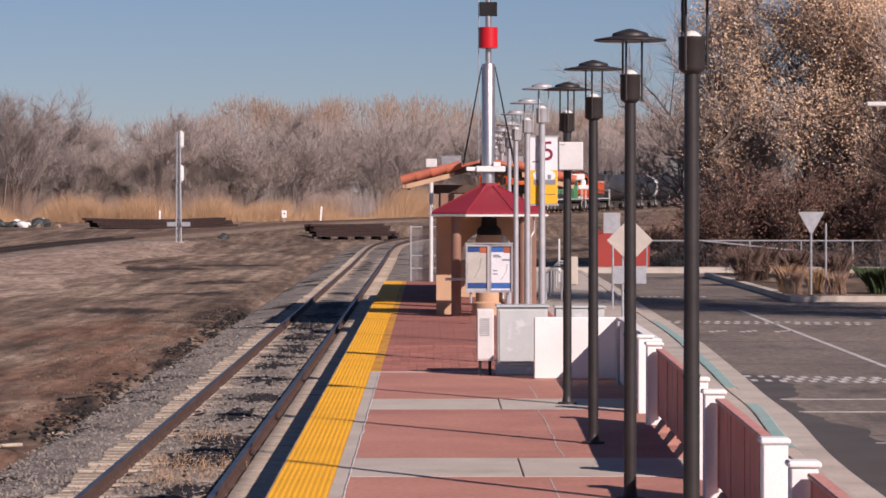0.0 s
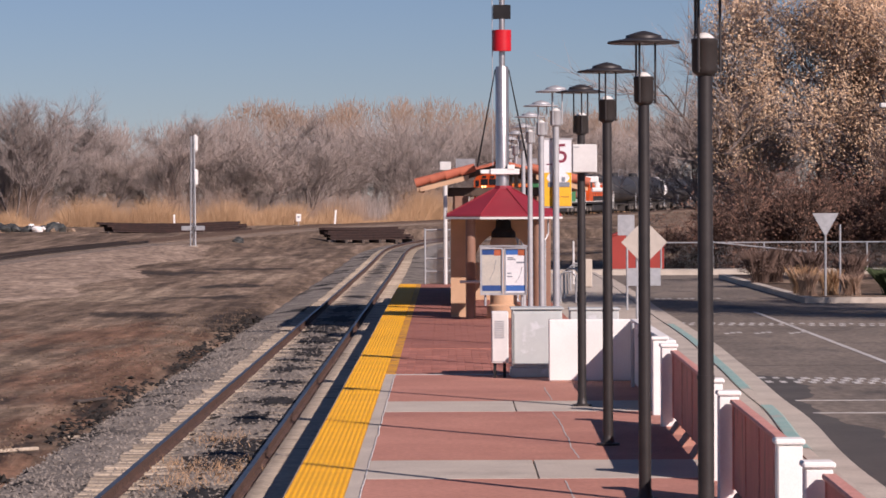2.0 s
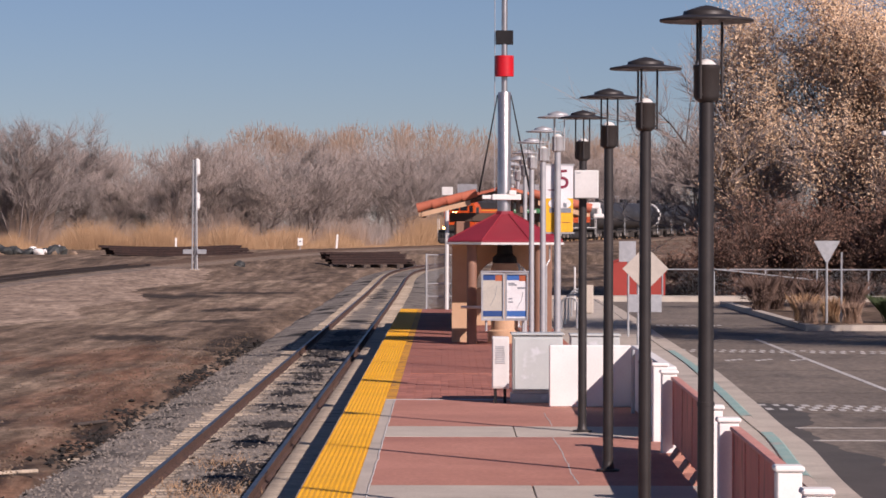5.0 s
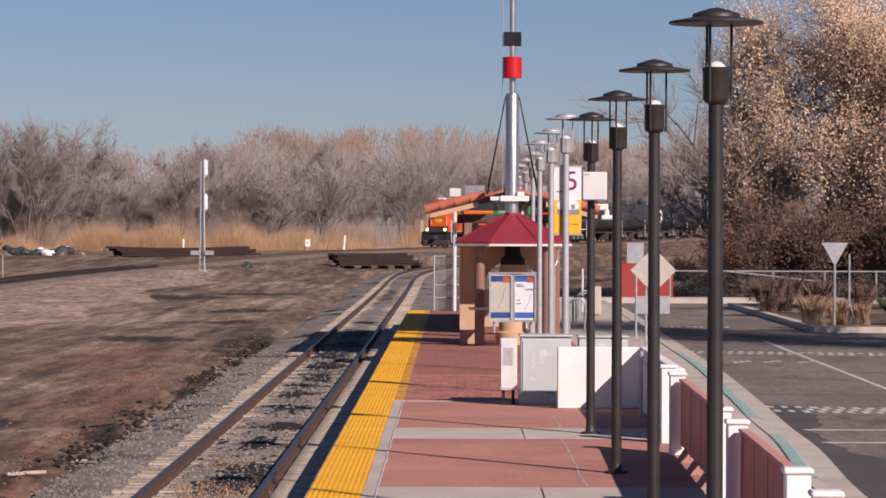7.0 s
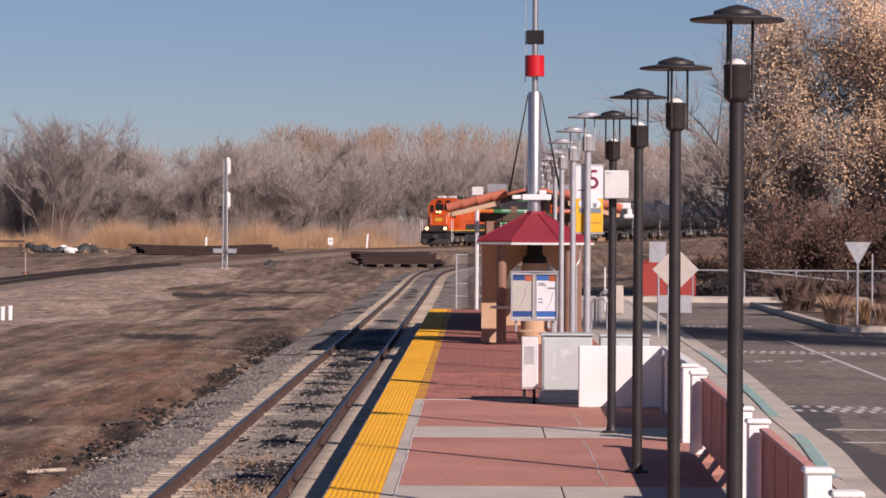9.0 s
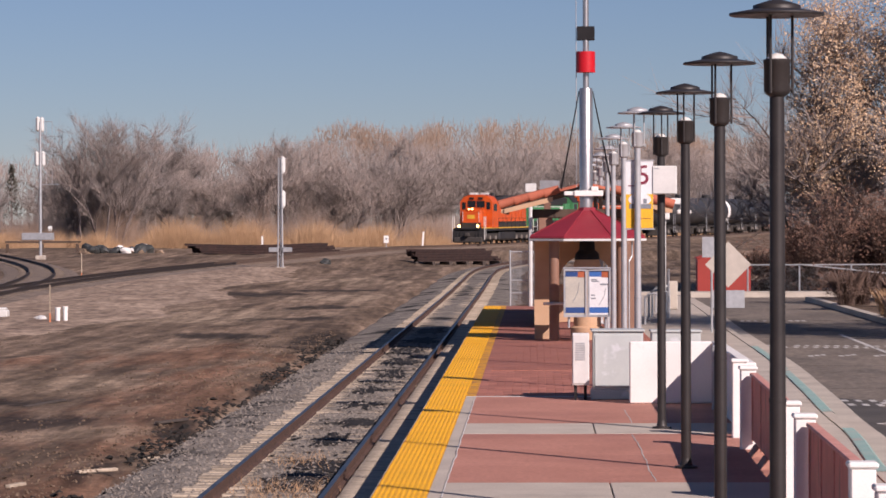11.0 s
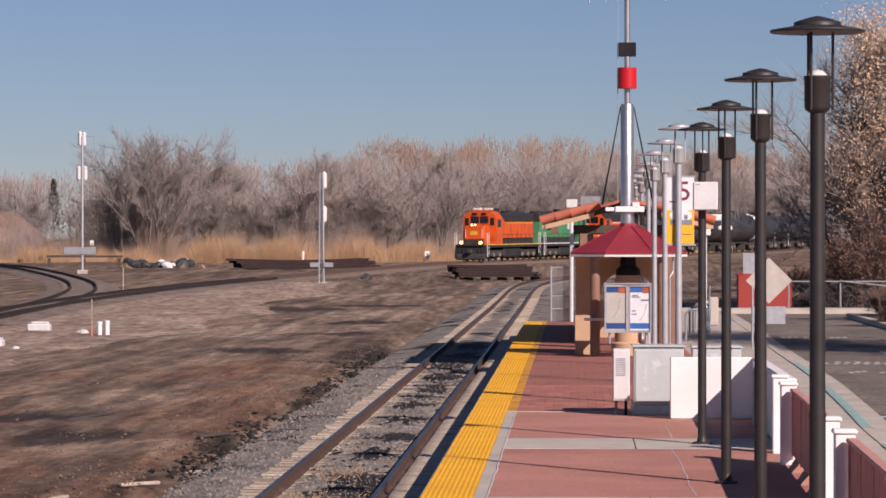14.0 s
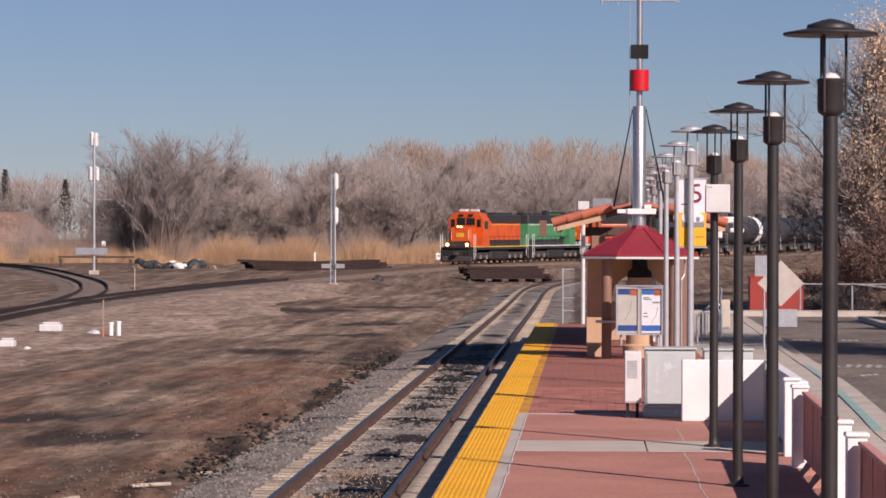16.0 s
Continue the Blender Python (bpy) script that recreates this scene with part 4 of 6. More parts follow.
ms = tagged(thing("mast", KX - 0.02, KY, 3.2), "tall polished steel mast with a red drum and black plate", "mast")
bm = bmesh.new()
lathe(bm, [(0.165, 0.0), (0.165, 3.05), (0.15, 3.07), (0.15, 3.08)], 24)
part("lower_tube", bm, M_STEEL, ms, smooth=True)
bm = bmesh.new()
lathe(bm, [(0.075, 3.05), (0.075, 6.2)], 16)
part("upper_tube", bm, M_STEEL, ms, smooth=True)
bm = bmesh.new()
lathe(bm, [(0.235, 3.47), (0.235, 3.99)], 24)
part("red_drum", bm, M_REDBOX, ms, "glossy red cylinder", smooth=True)
bxs("black_plate", [((-0.22, -0.08, 4.27), (0.22, 0.06, 4.62))], M_DARK, ms, bev=0.01)
bxs("foot_plate", [((-0.55, -0.2, 0.40), (-0.28, 0.2, 0.50)), ((-0.30, -0.25, 0.38), (0.42, 0.2, 0.52)), ((0.12, -0.26, 0.5), (0.3, 0.1, 0.62))], M_WHITE, ms, "white flange plates", 0.01)
tubes("crossarm", [((-0.95, 0, 5.72), (0.95, 0, 5.72), 0.018), ((-0.95, 0, 5.62), (-0.95, 0, 5.74), 0.02), ((0.95, 0, 5.66), (0.95, 0, 5.76), 0.02), ((-0.55, 0, 5.60), (-0.55, 0, 5.72), 0.012)], M_GALV, ms)
tubes("halyard", [((-0.24, -0.02, 0.6), (-0.24, -0.02, 5.7), 0.010)], M_GALV, ms)
for x, y, z in ((-0.62, -0.4, 0.55), (0.66, -0.4, 0.55), (-0.62, 1.0, 0.6), (0.66, 1.0, 0.6)):
    tubes("guy_cable", [((0.17 * (1 if x > 0 else -1), 0, 3.0), (x, y, z), 0.014)], M_DARK, ms, n=6)

mb = tagged(thing("map_board", KX - 0.03, 78.9, 0), "two-panel notice board with a route map and timetable", "notice board")
for sx, sheet in ((-1, M_MAP), (1, M_SHEET)):
    p = thing("panel", 0.30 * sx, 0, 0)
    p.parent = mb
    p.matrix_basis = pose(0.293 * sx, 0.02, 0.61, 0, 0, -4 * sx)
    bm = bmesh.new()
    for lo, hi in (((-0.285, -0.05, 0), (0.285, 0, 0.05)), ((-0.285, -0.05, 1.13), (0.285, 0, 1.18)), ((-0.285, -0.05, 0.05), (-0.245, 0, 1.13)), ((0.245, -0.05, 0.05), (0.285, 0, 1.13)), ((-0.245, -0.008, 0.05), (0.245, 0, 1.13))):
        bx(bm, lo, hi)
    me = finish("panel", bm, M_GALV)
    q = new("panel", me)
    q.parent, q.matrix_basis = mb, p.matrix_basis
    bpy.data.objects.remove(p)
    bxs("sheet", [((-0.235, -0.014, 0.06), (0.235, -0.009, 1.12))], sheet, q)
    bxs("header", [((-0.235, -0.018, 0.99), (0.06, -0.015, 1.12))], M_NAVY if sx < 0 else M_BLUE, q)
    bxs("header_picture", [((0.06, -0.018, 0.97), (0.235, -0.015, 1.12))], M_ORNG, q)
    bxs("footer", [((-0.235, -0.018, 0.10), (0.235, -0.015, 0.24))], M_NAVY if sx < 0 else M_BLUE, q)
    if sx > 0:
        bxe("text_bar", [((-0.2, -0.018, z), (x1, -0.015, z + 0.03)) for z, x1 in ((0.90, -0.05), (0.86, 0.0), (0.52, -0.1), (0.44, -0.08))] + [((0.02, -0.018, 0.78), (0.22, -0.015, 0.82))], M_GREYINK, q)
        tubes("route_line", [((0.0, -0.018, 0.3), (0.12, -0.018, 0.5), 0.006), ((0.12, -0.018, 0.5), (0.16, -0.018, 0.7), 0.006)], M_GREYINK, q, n=5)
    else:
        tubes("route_line", [((-0.06, -0.018, 0.36), (0.06, -0.018, 0.6), 0.006), ((0.06, -0.018, 0.6), (0.1, -0.018, 0.85), 0.006)], M_GREYINK, q, n=5)
tubes("bracket", [((-0.45, 0.05, 0.35), (-0.45, 0.05, 0.7), 0.03)], M_GALV, mb)
tubes("bracket", [((0.45, 0.05, 0.0), (0.45, 0.05, 0.7), 0.03)], M_GALV, mb)
bxs("crown", [((-0.6, -0.05, 1.79), (0.6, 0.25, 1.83))], M_GALV, mb, bev=0.01)

# ---- shelter with a clay tile roof ----
sh = tagged(thing("platform_shelter", 1.53, 86, 0), "open platform shelter with piers browned for shade and a clay tile roof", "shelter")
# Piers take the dark column brown: their shade is put into the colour.
for y in (0.6, 9, 17.4):
    for x in (-1.1, 1.1):
        bxs("pier", [((x - 0.19, y - 0.19, 0), (x + 0.19, y + 0.19, 3.05))], M_BROWN, sh, bev=0.02)
    bxs("beam", [((-1.45, y - 0.12, 3.05), (1.45, y + 0.12, 3.28))], M_TIMBER, sh, bev=0.01)
bxs("back_wall", [((-1.16, 8.85, 0), (1.16, 9.15, 1.1))], M_TAN, sh)
for s in (-1, 1):
    bm = bmesh.new()
    v = [bm.verts.new(p) for p in ((0, 0, 3.92), (2.25 * s, 0, 3.36), (2.25 * s, 18, 3.36), (0, 18, 3.92), (0, 0, 3.84), (2.25 * s, 0, 3.28), (2.25 * s, 18, 3.28), (0, 18, 3.84))]
    for q in ((0, 1, 2, 3), (4, 5, 6, 7), (0, 1, 5, 4), (1, 2, 6, 5), (2, 3, 7, 6), (3, 0, 4, 7)):
        bm.faces.new([v[a] for a in q])
    part("roof_deck", bm, M_TIMBER, sh)
    for i in range(4):
        u0, u1 = 2.33 - 0.40 * i, 2.33 - 0.40 * (i + 1)
        tubes("rake_tile", [((u0 * s, 0.02, 3.96 - 0.249 * u0 + 0.02), (u1 * s, 0.02, 3.96 - 0.249 * u1 + 0.04), 0.125, 0.108)], M_TILE, sh, n=12)
    bxs("barge_board", [((min(2.2 * s, 2.28 * s), 0.0, 3.18), (max(2.2 * s, 2.28 * s), 18, 3.28))], M_TAN, sh)
    bm = bmesh.new()
    v = [bm.verts.new(p) for p in ((0.9 * s, -0.05, 3.615), (2.2 * s, -0.05, 3.29), (2.2 * s, -0.05, 3.17), (0.9 * s, -0.05, 3.485), (0.9 * s, 0.02, 3.615), (2.2 * s, 0.02, 3.29), (2.2 * s, 0.02, 3.17), (0.9 * s, 0.02, 3.485))]
    for q in ((0, 1, 2, 3), (4, 5, 6, 7), (0, 1, 5, 4), (1, 2, 6, 5), (2, 3, 7, 6), (3, 0, 4, 7)):
        bm.faces.new([v[a] for a in q])
    part("gable_board", bm, M_TAN, sh)
bm = bmesh.new()
n = 6
for i in range(n):
    a0, a1 = math.pi * i / n, math.pi * (i + 1) / n
    v = [bm.verts.new((x, 0.11 * math.cos(a), 0.08 * math.sin(a))) for x in (0, 0.42) for a in (a0, a1)]
    bm.faces.new((v[0], v[1], v[3], v[2]))
tile_me = finish("roof_tile", bm, M_TILE)
for s in (-1, 1):
    for i in range(6):
        for j in range(24):
            u = 2.28 - 0.385 * i
            ob = piece("roof_tile", tile_me, sh, pose(u * s, 0.35 + 0.25 * j, 3.93 - 0.249 * u + 0.0, 0, 0, 180 if s > 0 else 0) @ pose(0, 0, 0, 0, -13, 0))
tubes("ridge", [((0, 0.1, 3.98), (0, 18, 3.98), 0.12)], M_TILE, sh, n=10)
ac = tagged(thing("roof_fan_unit", 0.55, 88.5, 3.72), "grey louvred equipment box on the shelter roof", "equipment box")
for i in range(8):
    bxs("louvre", [((-0.26 + 0.07 * i, -0.26, 0.03), (-0.22 + 0.07 * i, 0.26, 0.36))], M_GALV, ac)
bxs("case", [((-0.24, -0.24, 0), (0.26, 0.24, 0.34))], M_GALV, ac)
copy_thing(ac, pose(2.25, 88.5, 3.72))
cb = tagged(thing("camera_pole", 0.0, 112.5, 0), "white steel pole with a small white box on top", "pole")
tubes("pole_tube", [((0, 0, 0), (0, 0, 4.0), 0.07)], M_BOXW, cb)
bxs("top_box", [((-0.19, -0.2, 3.98), (0.2, 0.2, 4.28))], M_BOXW, cb, bev=0.02)

# ---- end of platform ----
gt = tagged(thing("mesh_gate", -0.72, 112.8, 0), "galvanised mesh gate at the platform end", "gate")
tubes("gate_frame", [((0, 0, 0), (0, 0, 1.95), 0.03), ((0.92, 0, 0), (0.92, 0, 1.95), 0.03), ((0, 0, 1.9), (0.92, 0, 1.9), 0.025), ((0, 0, 0.9), (0.92, 0, 0.9), 0.022), ((0, 0, 0.45), (0.92, 0, 0.45), 0.022)], M_GALV, gt)
for i in range(22):
    x = 0.04 + 0.04 * i
    tubes("wire", [((x, 0, 0.05), (x, 0, 1.9), 0.006)], M_GALV, gt, n=4)
for x, y in ((3.5, 92), (3.75, 96), (4.0, 100), (4.25, 104)):
    br = tagged(thing("bike_rack", x, y, 0), "galvanised tube hoop bike rack", "bike rack", "bike racks by the platform")
    tubes("hoop", [((-0.22, 0, 0), (-0.22, 0, 0.75), 0.03), ((0.22, 0, 0), (0.22, 0, 0.75), 0.03), ((-0.22, 0, 0.75), (-0.12, 0, 0.88), 0.03), ((0.22, 0, 0.75), (0.12, 0, 0.88), 0.03), ((-0.12, 0, 0.88), (0.12, 0, 0.88), 0.03)], M_GALV, br)


# ---- train ----
def wheelset(parent, x):
    for s in (-1, 1):
        tubes("wheel", [((x, 0.70 * s, 0.5), (x, 0.82 * s, 0.5), 0.5)], M_UNDER, parent, n=16)


def bogie(parent, x0, n, pitch=1.9):
    L = pitch * (n - 1) / 2 + 0.8
    # The low middle box is added to stand for shade between the wheels.
    b2 = bxs("bogie", [((x0 - L, s * 1.05 - 0.1, 0.42), (x0 + L, s * 1.05 + 0.1, 0.98)) for s in (-1, 1)] + [((x0 - L, -0.6, 0.16), (x0 + L, 0.6, 0.9))] + [((x0 - 0.4, -1.1, 0.6), (x0 + 0.4, 1.1, 1.0))], M_UNDER, parent, bev=0.05)
    for i in range(n):
        x = x0 + (i - (n - 1) / 2) * pitch
        wheelset(b2, x)
        for s in (-1, 1):
            bxs("axle_box", [((x - 0.2, s * 1.16 - 0.06, 0.38), (x + 0.2, s * 1.16 + 0.06, 0.72))], M_STONE, b2, bev=0.03)


def loco(hood, top, stripe, label, cabtop, lit):
    """Hood-unit diesel, nose towards +x, rail head at z = 0, 18.6 m over the couplers."""
    root = tagged(thing("locomotive"), label, "locomotive", "locomotives at the head of the train")
    bxs("frame", [((-8.7, -1.5, 1.18), (8.7, 1.5, 1.46))], M_LBLACK, root, bev=0.03)
    bxs("sill_stripe", [((-8.7, -1.515, 1.40), (8.7, 1.515, 1.48))], stripe, root, "yellow sill stripe")
    bxs("long_hood", [((-8.2, -0.95, 1.46), (4.0, 0.95, 3.45))], hood, root, bev=0.06)
    bxs("hood_lower", [((-8.0, -0.97, 1.47), (3.9, 0.97, 2.0))], M_LBLACK, root)
    bxs("stripe_band", [((-8.0, -0.985, 3.27), (3.9, 0.985, 3.34))], stripe, root)
    bxs("hood_roof", [((-8.25, -0.98, 3.35), (4.0, 0.98, 4.2))], top, root, bev=0.12)
    for x in (-6.4, -4.6, -2.8):
        bm = bmesh.new()
        lathe(bm, [(0.62, 4.15), (0.62, 4.32), (0.5, 4.38)], 18, c=(x, 0, 0))
        part("radiator_fan", bm, M_LBLACK, root, smooth=True)
    bxs("exhaust_stack", [((0.6, -0.25, 4.15), (1.3, 0.25, 4.6))], M_LBLACK, root, bev=0.05)
    bxe("blower_bulge", [((2.4, 0.9, 2.2), (3.9, 1.25, 3.6)), ((2.4, -1.25, 2.2), (3.9, -0.9, 3.6))], hood, root, bev=0.05)
    for i in range(9):
        for s in (-1, 1):
            bxs("hood_door", [((-7.4 + 1.15 * i, s * 0.955 - 0.02, 2.2), (-6.4 + 1.15 * i, s * 0.955 + 0.02, 3.35))], hood, root, bev=0.01)
    # cab
    bm = bmesh.new()
    prof = [(-1.52, 1.46), (1.52, 1.46), (1.52, 3.75), (1.15, 4.25), (0.6, 4.42), (-0.6, 4.42), (-1.15, 4.25), (-1.52, 3.75)]
    a = [bm.verts.new((4.0, y, z)) for y, z in prof]
    b = [bm.verts.new((6.1, y, z)) for y, z in prof]
    bm.faces.new(a[::-1])
    bm.faces.new(b)
    for i in range(8):
        bm.faces.new((a[i], a[(i + 1) % 8], b[(i + 1) % 8], b[i]))
    cab = part("cab", bm, cabtop, root)
    bxe("windshield", [((6.08, 0.05, 3.28), (6.13, 0.80, 3.88)), ((6.08, -0.80, 3.28), (6.13, -0.05, 3.88))], M_GLASSD, cab)
    bxe("front_door_window", [((6.08, 0.98, 3.10), (6.13, 1.34, 3.75)), ((6.08, -1.34, 3.10), (6.13, -0.98, 3.75))], M_GLASSD, cab)
    for s in (-1, 1):
        bxs("side_window", [((4.5, s * 1.52 - 0.02, 2.95), (5.6, s * 1.52 + 0.02, 3.6))], M_GLASSD, cab)
    bxe("number_board", [((6.08, -0.62, 4.0), (6.2, -0.22, 4.2)), ((6.08, 0.22, 4.0), (6.2, 0.62, 4.2))], M_DARK, cab)
    if lit:
        bxe("roof_unit", [((4.6, -0.75, 4.42), (5.6, -0.15, 4.62)), ((4.8, 0.25, 4.42), (5.6, 0.9, 4.6))], M_BOXW, cab, "pale roof air unit", 0.03)
    else:
        bm = bmesh.new()
        lip = [(-1.56, 3.7), (-1.17, 4.28), (-0.61, 4.46), (0.61, 4.46), (1.17, 4.28), (1.56, 3.7), (1.15, 4.2), (0.6, 4.38), (-0.6, 4.38), (-1.15, 4.2)]
        e0, e1 = ([bm.verts.new((x, y, z)) for y, z in lip] for x in (3.95, 6.15))
        for q in range(10):
            bm.faces.new((e0[q], e0[(q + 1) % 10], e1[(q + 1) % 10], e1[q]))
        for e in (e0, e1):
            for q in ((0, 1, 9), (1, 2, 8, 9), (2, 3, 7, 8), (3, 4, 6, 7), (4, 5, 6)):
                bm.faces.new([e[k] for k in q])
        part("cab_roof", bm, M_LBLACK, cab, "black cab roof")
    bm = bmesh.new()
    bx(bm, (6.1, -0.98, 1.46), (7.9, 0.98, 3.10), 0.22)
    nose = part("nose", bm, cabtop, root)
    bxs("nose_patch", [((7.86, -0.90, 1.47), (7.93, 0.90, 1.92))], M_LBLACK, nose, bev=0.02)
    # Yellow plate stands in for the bright highlight on the nose.
    bxs("nose_emblem", [((7.895, -0.34, 2.28), (7.915, 0.34, 2.62))], M_LYELLOW, nose, "yellow patch painting the highlight on the nose", 0.005)
    tubes("nose_grab", [((7.94, -0.75, 2.05), (7.94, -0.75, 2.9), 0.02), ((7.94, 0.75, 2.05), (7.94, 0.75, 2.9), 0.02)], M_BOXW, nose, n=5)
    for y in (-1.0, -0.7, 0.7, 1.0):
        tubes("air_hose", [((8.82, y, 1.1), (8.95, y * 1.05, 0.5), 0.04)], M_RUBBER, root, n=6)
    bxs("anticlimber", [((8.5, -1.2, 1.3), (8.95, 1.2, 1.5))], M_LBLACK, root, bev=0.04)
    bxs("headlight_case", [((7.75, -0.32, 3.02), (7.98, 0.32, 3.25))], cabtop, nose, bev=0.03)
    for y in (-0.15, 0.15):
        tubes("headlight", [((7.95, y, 3.13), (8.0, y, 3.13), 0.09)], M_HEADL if lit else M_LENS, nose)
    bxs("pilot", [((8.6, -1.5, 0.25), (8.8, 1.5, 1.2))], M_LBLACK, root, bev=0.05)
    bxs("plow", [((8.75, -1.35, 0.12), (9.0, 1.35, 0.65))], M_UNDER, root, bev=0.1)
    bxs("pilot", [((-8.8, -1.5, 0.25), (-8.6, 1.5, 1.2))], M_LBLACK, root, bev=0.05)
    bxs("coupler", [((8.8, -0.18, 0.7), (9.5, 0.18, 1.05))], M_UNDER, root, bev=0.05)
    bxs("coupler", [((-9.5, -0.18, 0.7), (-8.8, 0.18, 1.05))], M_UNDER, root, bev=0.05)
    for y in (-0.87, 0.87):
        tubes("ditch_light", [((8.72, y, 1.62), (8.84, y, 1.62), 0.13)], M_HEADL if lit else M_LENS, root, n=14)
    for x in (8.75, -8.75):
        for s in (-1, 1):
            tubes("handrail", [((x, s * 1.48, 0.4), (x, s * 1.48, 2.5), 0.03), ((x - 0.55 * (1 if x > 0 else -1), s * 1.48, 0.6), (x - 0.55 * (1 if x > 0 else -1), s * 1.48, 2.5), 0.03)], M_BOXW, root, n=6)
            for z in (0.35, 0.62, 0.89):
                bxs("step", [((min(x, x - 0.5 * (1 if x > 0 else -1)), s * 1.5 - 0.12, z), (max(x, x - 0.5 * (1 if x > 0 else -1)), s * 1.5 + 0.02, z + 0.04))], M_UNDER, root)
    for s in (-1, 1):
        tubes("side_rail", [((-8.6, s * 1.47, 2.3), (3.9, s * 1.47, 2.3), 0.018)], M_LBLACK, root, n=5)
        for i in range(9):
            tubes("stanchion", [((-8.3 + 1.5 * i, s * 1.47, 1.46), (-8.3 + 1.5 * i, s * 1.47, 2.3), 0.016)], M_LBLACK, root, n=5)
    bxs("fuel_tank", [((-2.9, -1.35, 0.3), (2.9, 1.35, 1.15))], M_LBLACK, root, bev=0.15)
    bogie(root, 5.6, 3)
    bogie(root, -5.6, 3)
    return root


def tank_car():
    root = tagged(thing("tank_car"), "black cylindrical rail tank car on two bogies", "tank car", "tank cars of the freight train")
    bm = bmesh.new()
    prof = [(0.05, -9.2), (0.8, -9.05), (1.3, -8.75), (1.52, -8.3), (1.52, 8.3), (1.3, 8.75), (0.8, 9.05), (0.05, 9.2)]
    lathe(bm, prof, 32)
    bmesh.ops.transform(bm, matrix=pose(0, 0, 2.75, 0, 90, 0), verts=bm.verts)
    part("tank", bm, M_TANK, root, smooth=True)
    bm = bmesh.new()
    lathe(bm, [(0.5, 4.2), (0.5, 4.6), (0.42, 4.66)], 16)
    part("dome", bm, M_TANK, root, smooth=True)
    tubes("walkway_rail", [((-1.4, s * 0.8, 4.15), (-1.4, s * 0.8, 5.0), 0.02) for s in (-1, 1)] + [((1.4, s * 0.8, 4.15), (1.4, s * 0.8, 5.0), 0.02) for s in (-1, 1)] + [((-1.4, s * 0.8, 5.0), (1.4, s * 0.8, 5.0), 0.02) for s in (-1, 1)], M_GALV, root, n=5)
    bxs("sill", [((-9.4, -0.35, 0.95), (9.4, 0.35, 1.25))], M_UNDER, root, bev=0.03)
    bxs("end_platform", [((8.5, -1.4, 1.2), (9.4, 1.4, 1.3)), ((-9.4, -1.4, 1.2), (-8.5, 1.4, 1.3))], M_UNDER, root)
    for x in (9.2, -9.2):
        tubes("end_ladder", [((x, s * 1.3, 0.5), (x, s * 1.3, 2.4), 0.025) for s in (-1, 1)] + [((x, -1.3, 2.4), (x, 1.3, 2.4), 0.025)], M_GALV, root, n=5)
    bogie(root, 6.6, 2)
    bogie(root, -6.6, 2)
    return root


loco_a = loco(M_LORANGE, M_LBLACK, M_LYELLOW, "orange and black diesel locomotive with lit ditch lights leading the train", M_LORANGE, True)
loco_b = loco(M_LGREEN, M_LBLACK, M_BOXW, "faded green diesel locomotive with a brown primer patch", M_LGREEN, False)
for s in (-1, 1):
    bxs("primer_patch", [((-4.6, s * 0.985 - 0.012, 2.3), (-2.2, s * 0.985 + 0.012, 3.7))], M_LBROWN, loco_b)
    bxs("emblem", [((1.2, s * 0.985 - 0.012, 2.7), (2.2, s * 0.985 + 0.012, 3.3))], M_BOXW, loco_b)
loco_c = loco(M_LORANGE, M_LBLACK, M_BOXW, "orange and silver diesel locomotive, third in the train", M_LORANGE, False)
tank = tank_car()
ringed = tank_car()
ringed["label"] = "black rail tank car, the sunlit rim of one end painted in white"
# White band puts the sun's gleam on the head's rim into the colour.
bm = bmesh.new()
lathe(bm, [(1.525, 7.9), (1.55, 7.95), (1.55, 8.30), (1.44, 8.55), (1.30, 8.77)], 32)
bmesh.ops.transform(bm, matrix=pose(0, 0, 2.75, 0, 90, 0), verts=bm.verts)
part("rim_band", bm, M_WHITE, ringed, "white band painting the sunlit rim of the tank head", smooth=True)
cars = [(loco_a, 8.2), (loco_b, 24.5), (loco_c, 40.8)]
for unit, size in ((loco_a, 0.86), (loco_b, 0.86), (loco_c, 0.86)):
    unit.scale = (size, 1, 1)
cars.append((ringed, 109.6))
for i in (0, 1, 2, 4, 5, 6, 7, 8):
    cars.append((tank if i == 0 else copy_thing(tank, pose(0, 0, 0)), 57.4 + 17.4 * i))

ARC = np.r_[0, np.cumsum(np.hypot(*np.diff(FREIGHT, axis=0).T))]
FRONT = float(ARC[np.argmin(np.hypot(FREIGHT[:, 0] + 10.9, FREIGHT[:, 1] - 270))])


def along(s):
    return Vector((np.interp(s, ARC, FREIGHT[:, 0]), np.interp(s, ARC, FREIGHT[:, 1]), 0))


def motions():
    """The freight train rolls towards the platform along its curved track."""
    for car, back in cars:
        if back > 50:
            car.scale = (0.92, 1, 1)
        rows = []
        for i in range(17):
            s = FRONT + 3.5 * (16 - i) + back
            a, b = along(s - 6), along(s + 6)
            a.z, b.z = ztrack(a.y), ztrack(b.y)
            c, d = (a + b) / 2, a - b
            rows.append((i, pose(c.x, c.y, c.z, 0, -math.degrees(math.atan2(d.z, d.xy.length)), math.degrees(math.atan2(d.y, d.x))) @ (pose(0, 0, 0, 0, 0, 180) if car == loco_b else pose(0, 0, 0))))
        walk(car, rows)


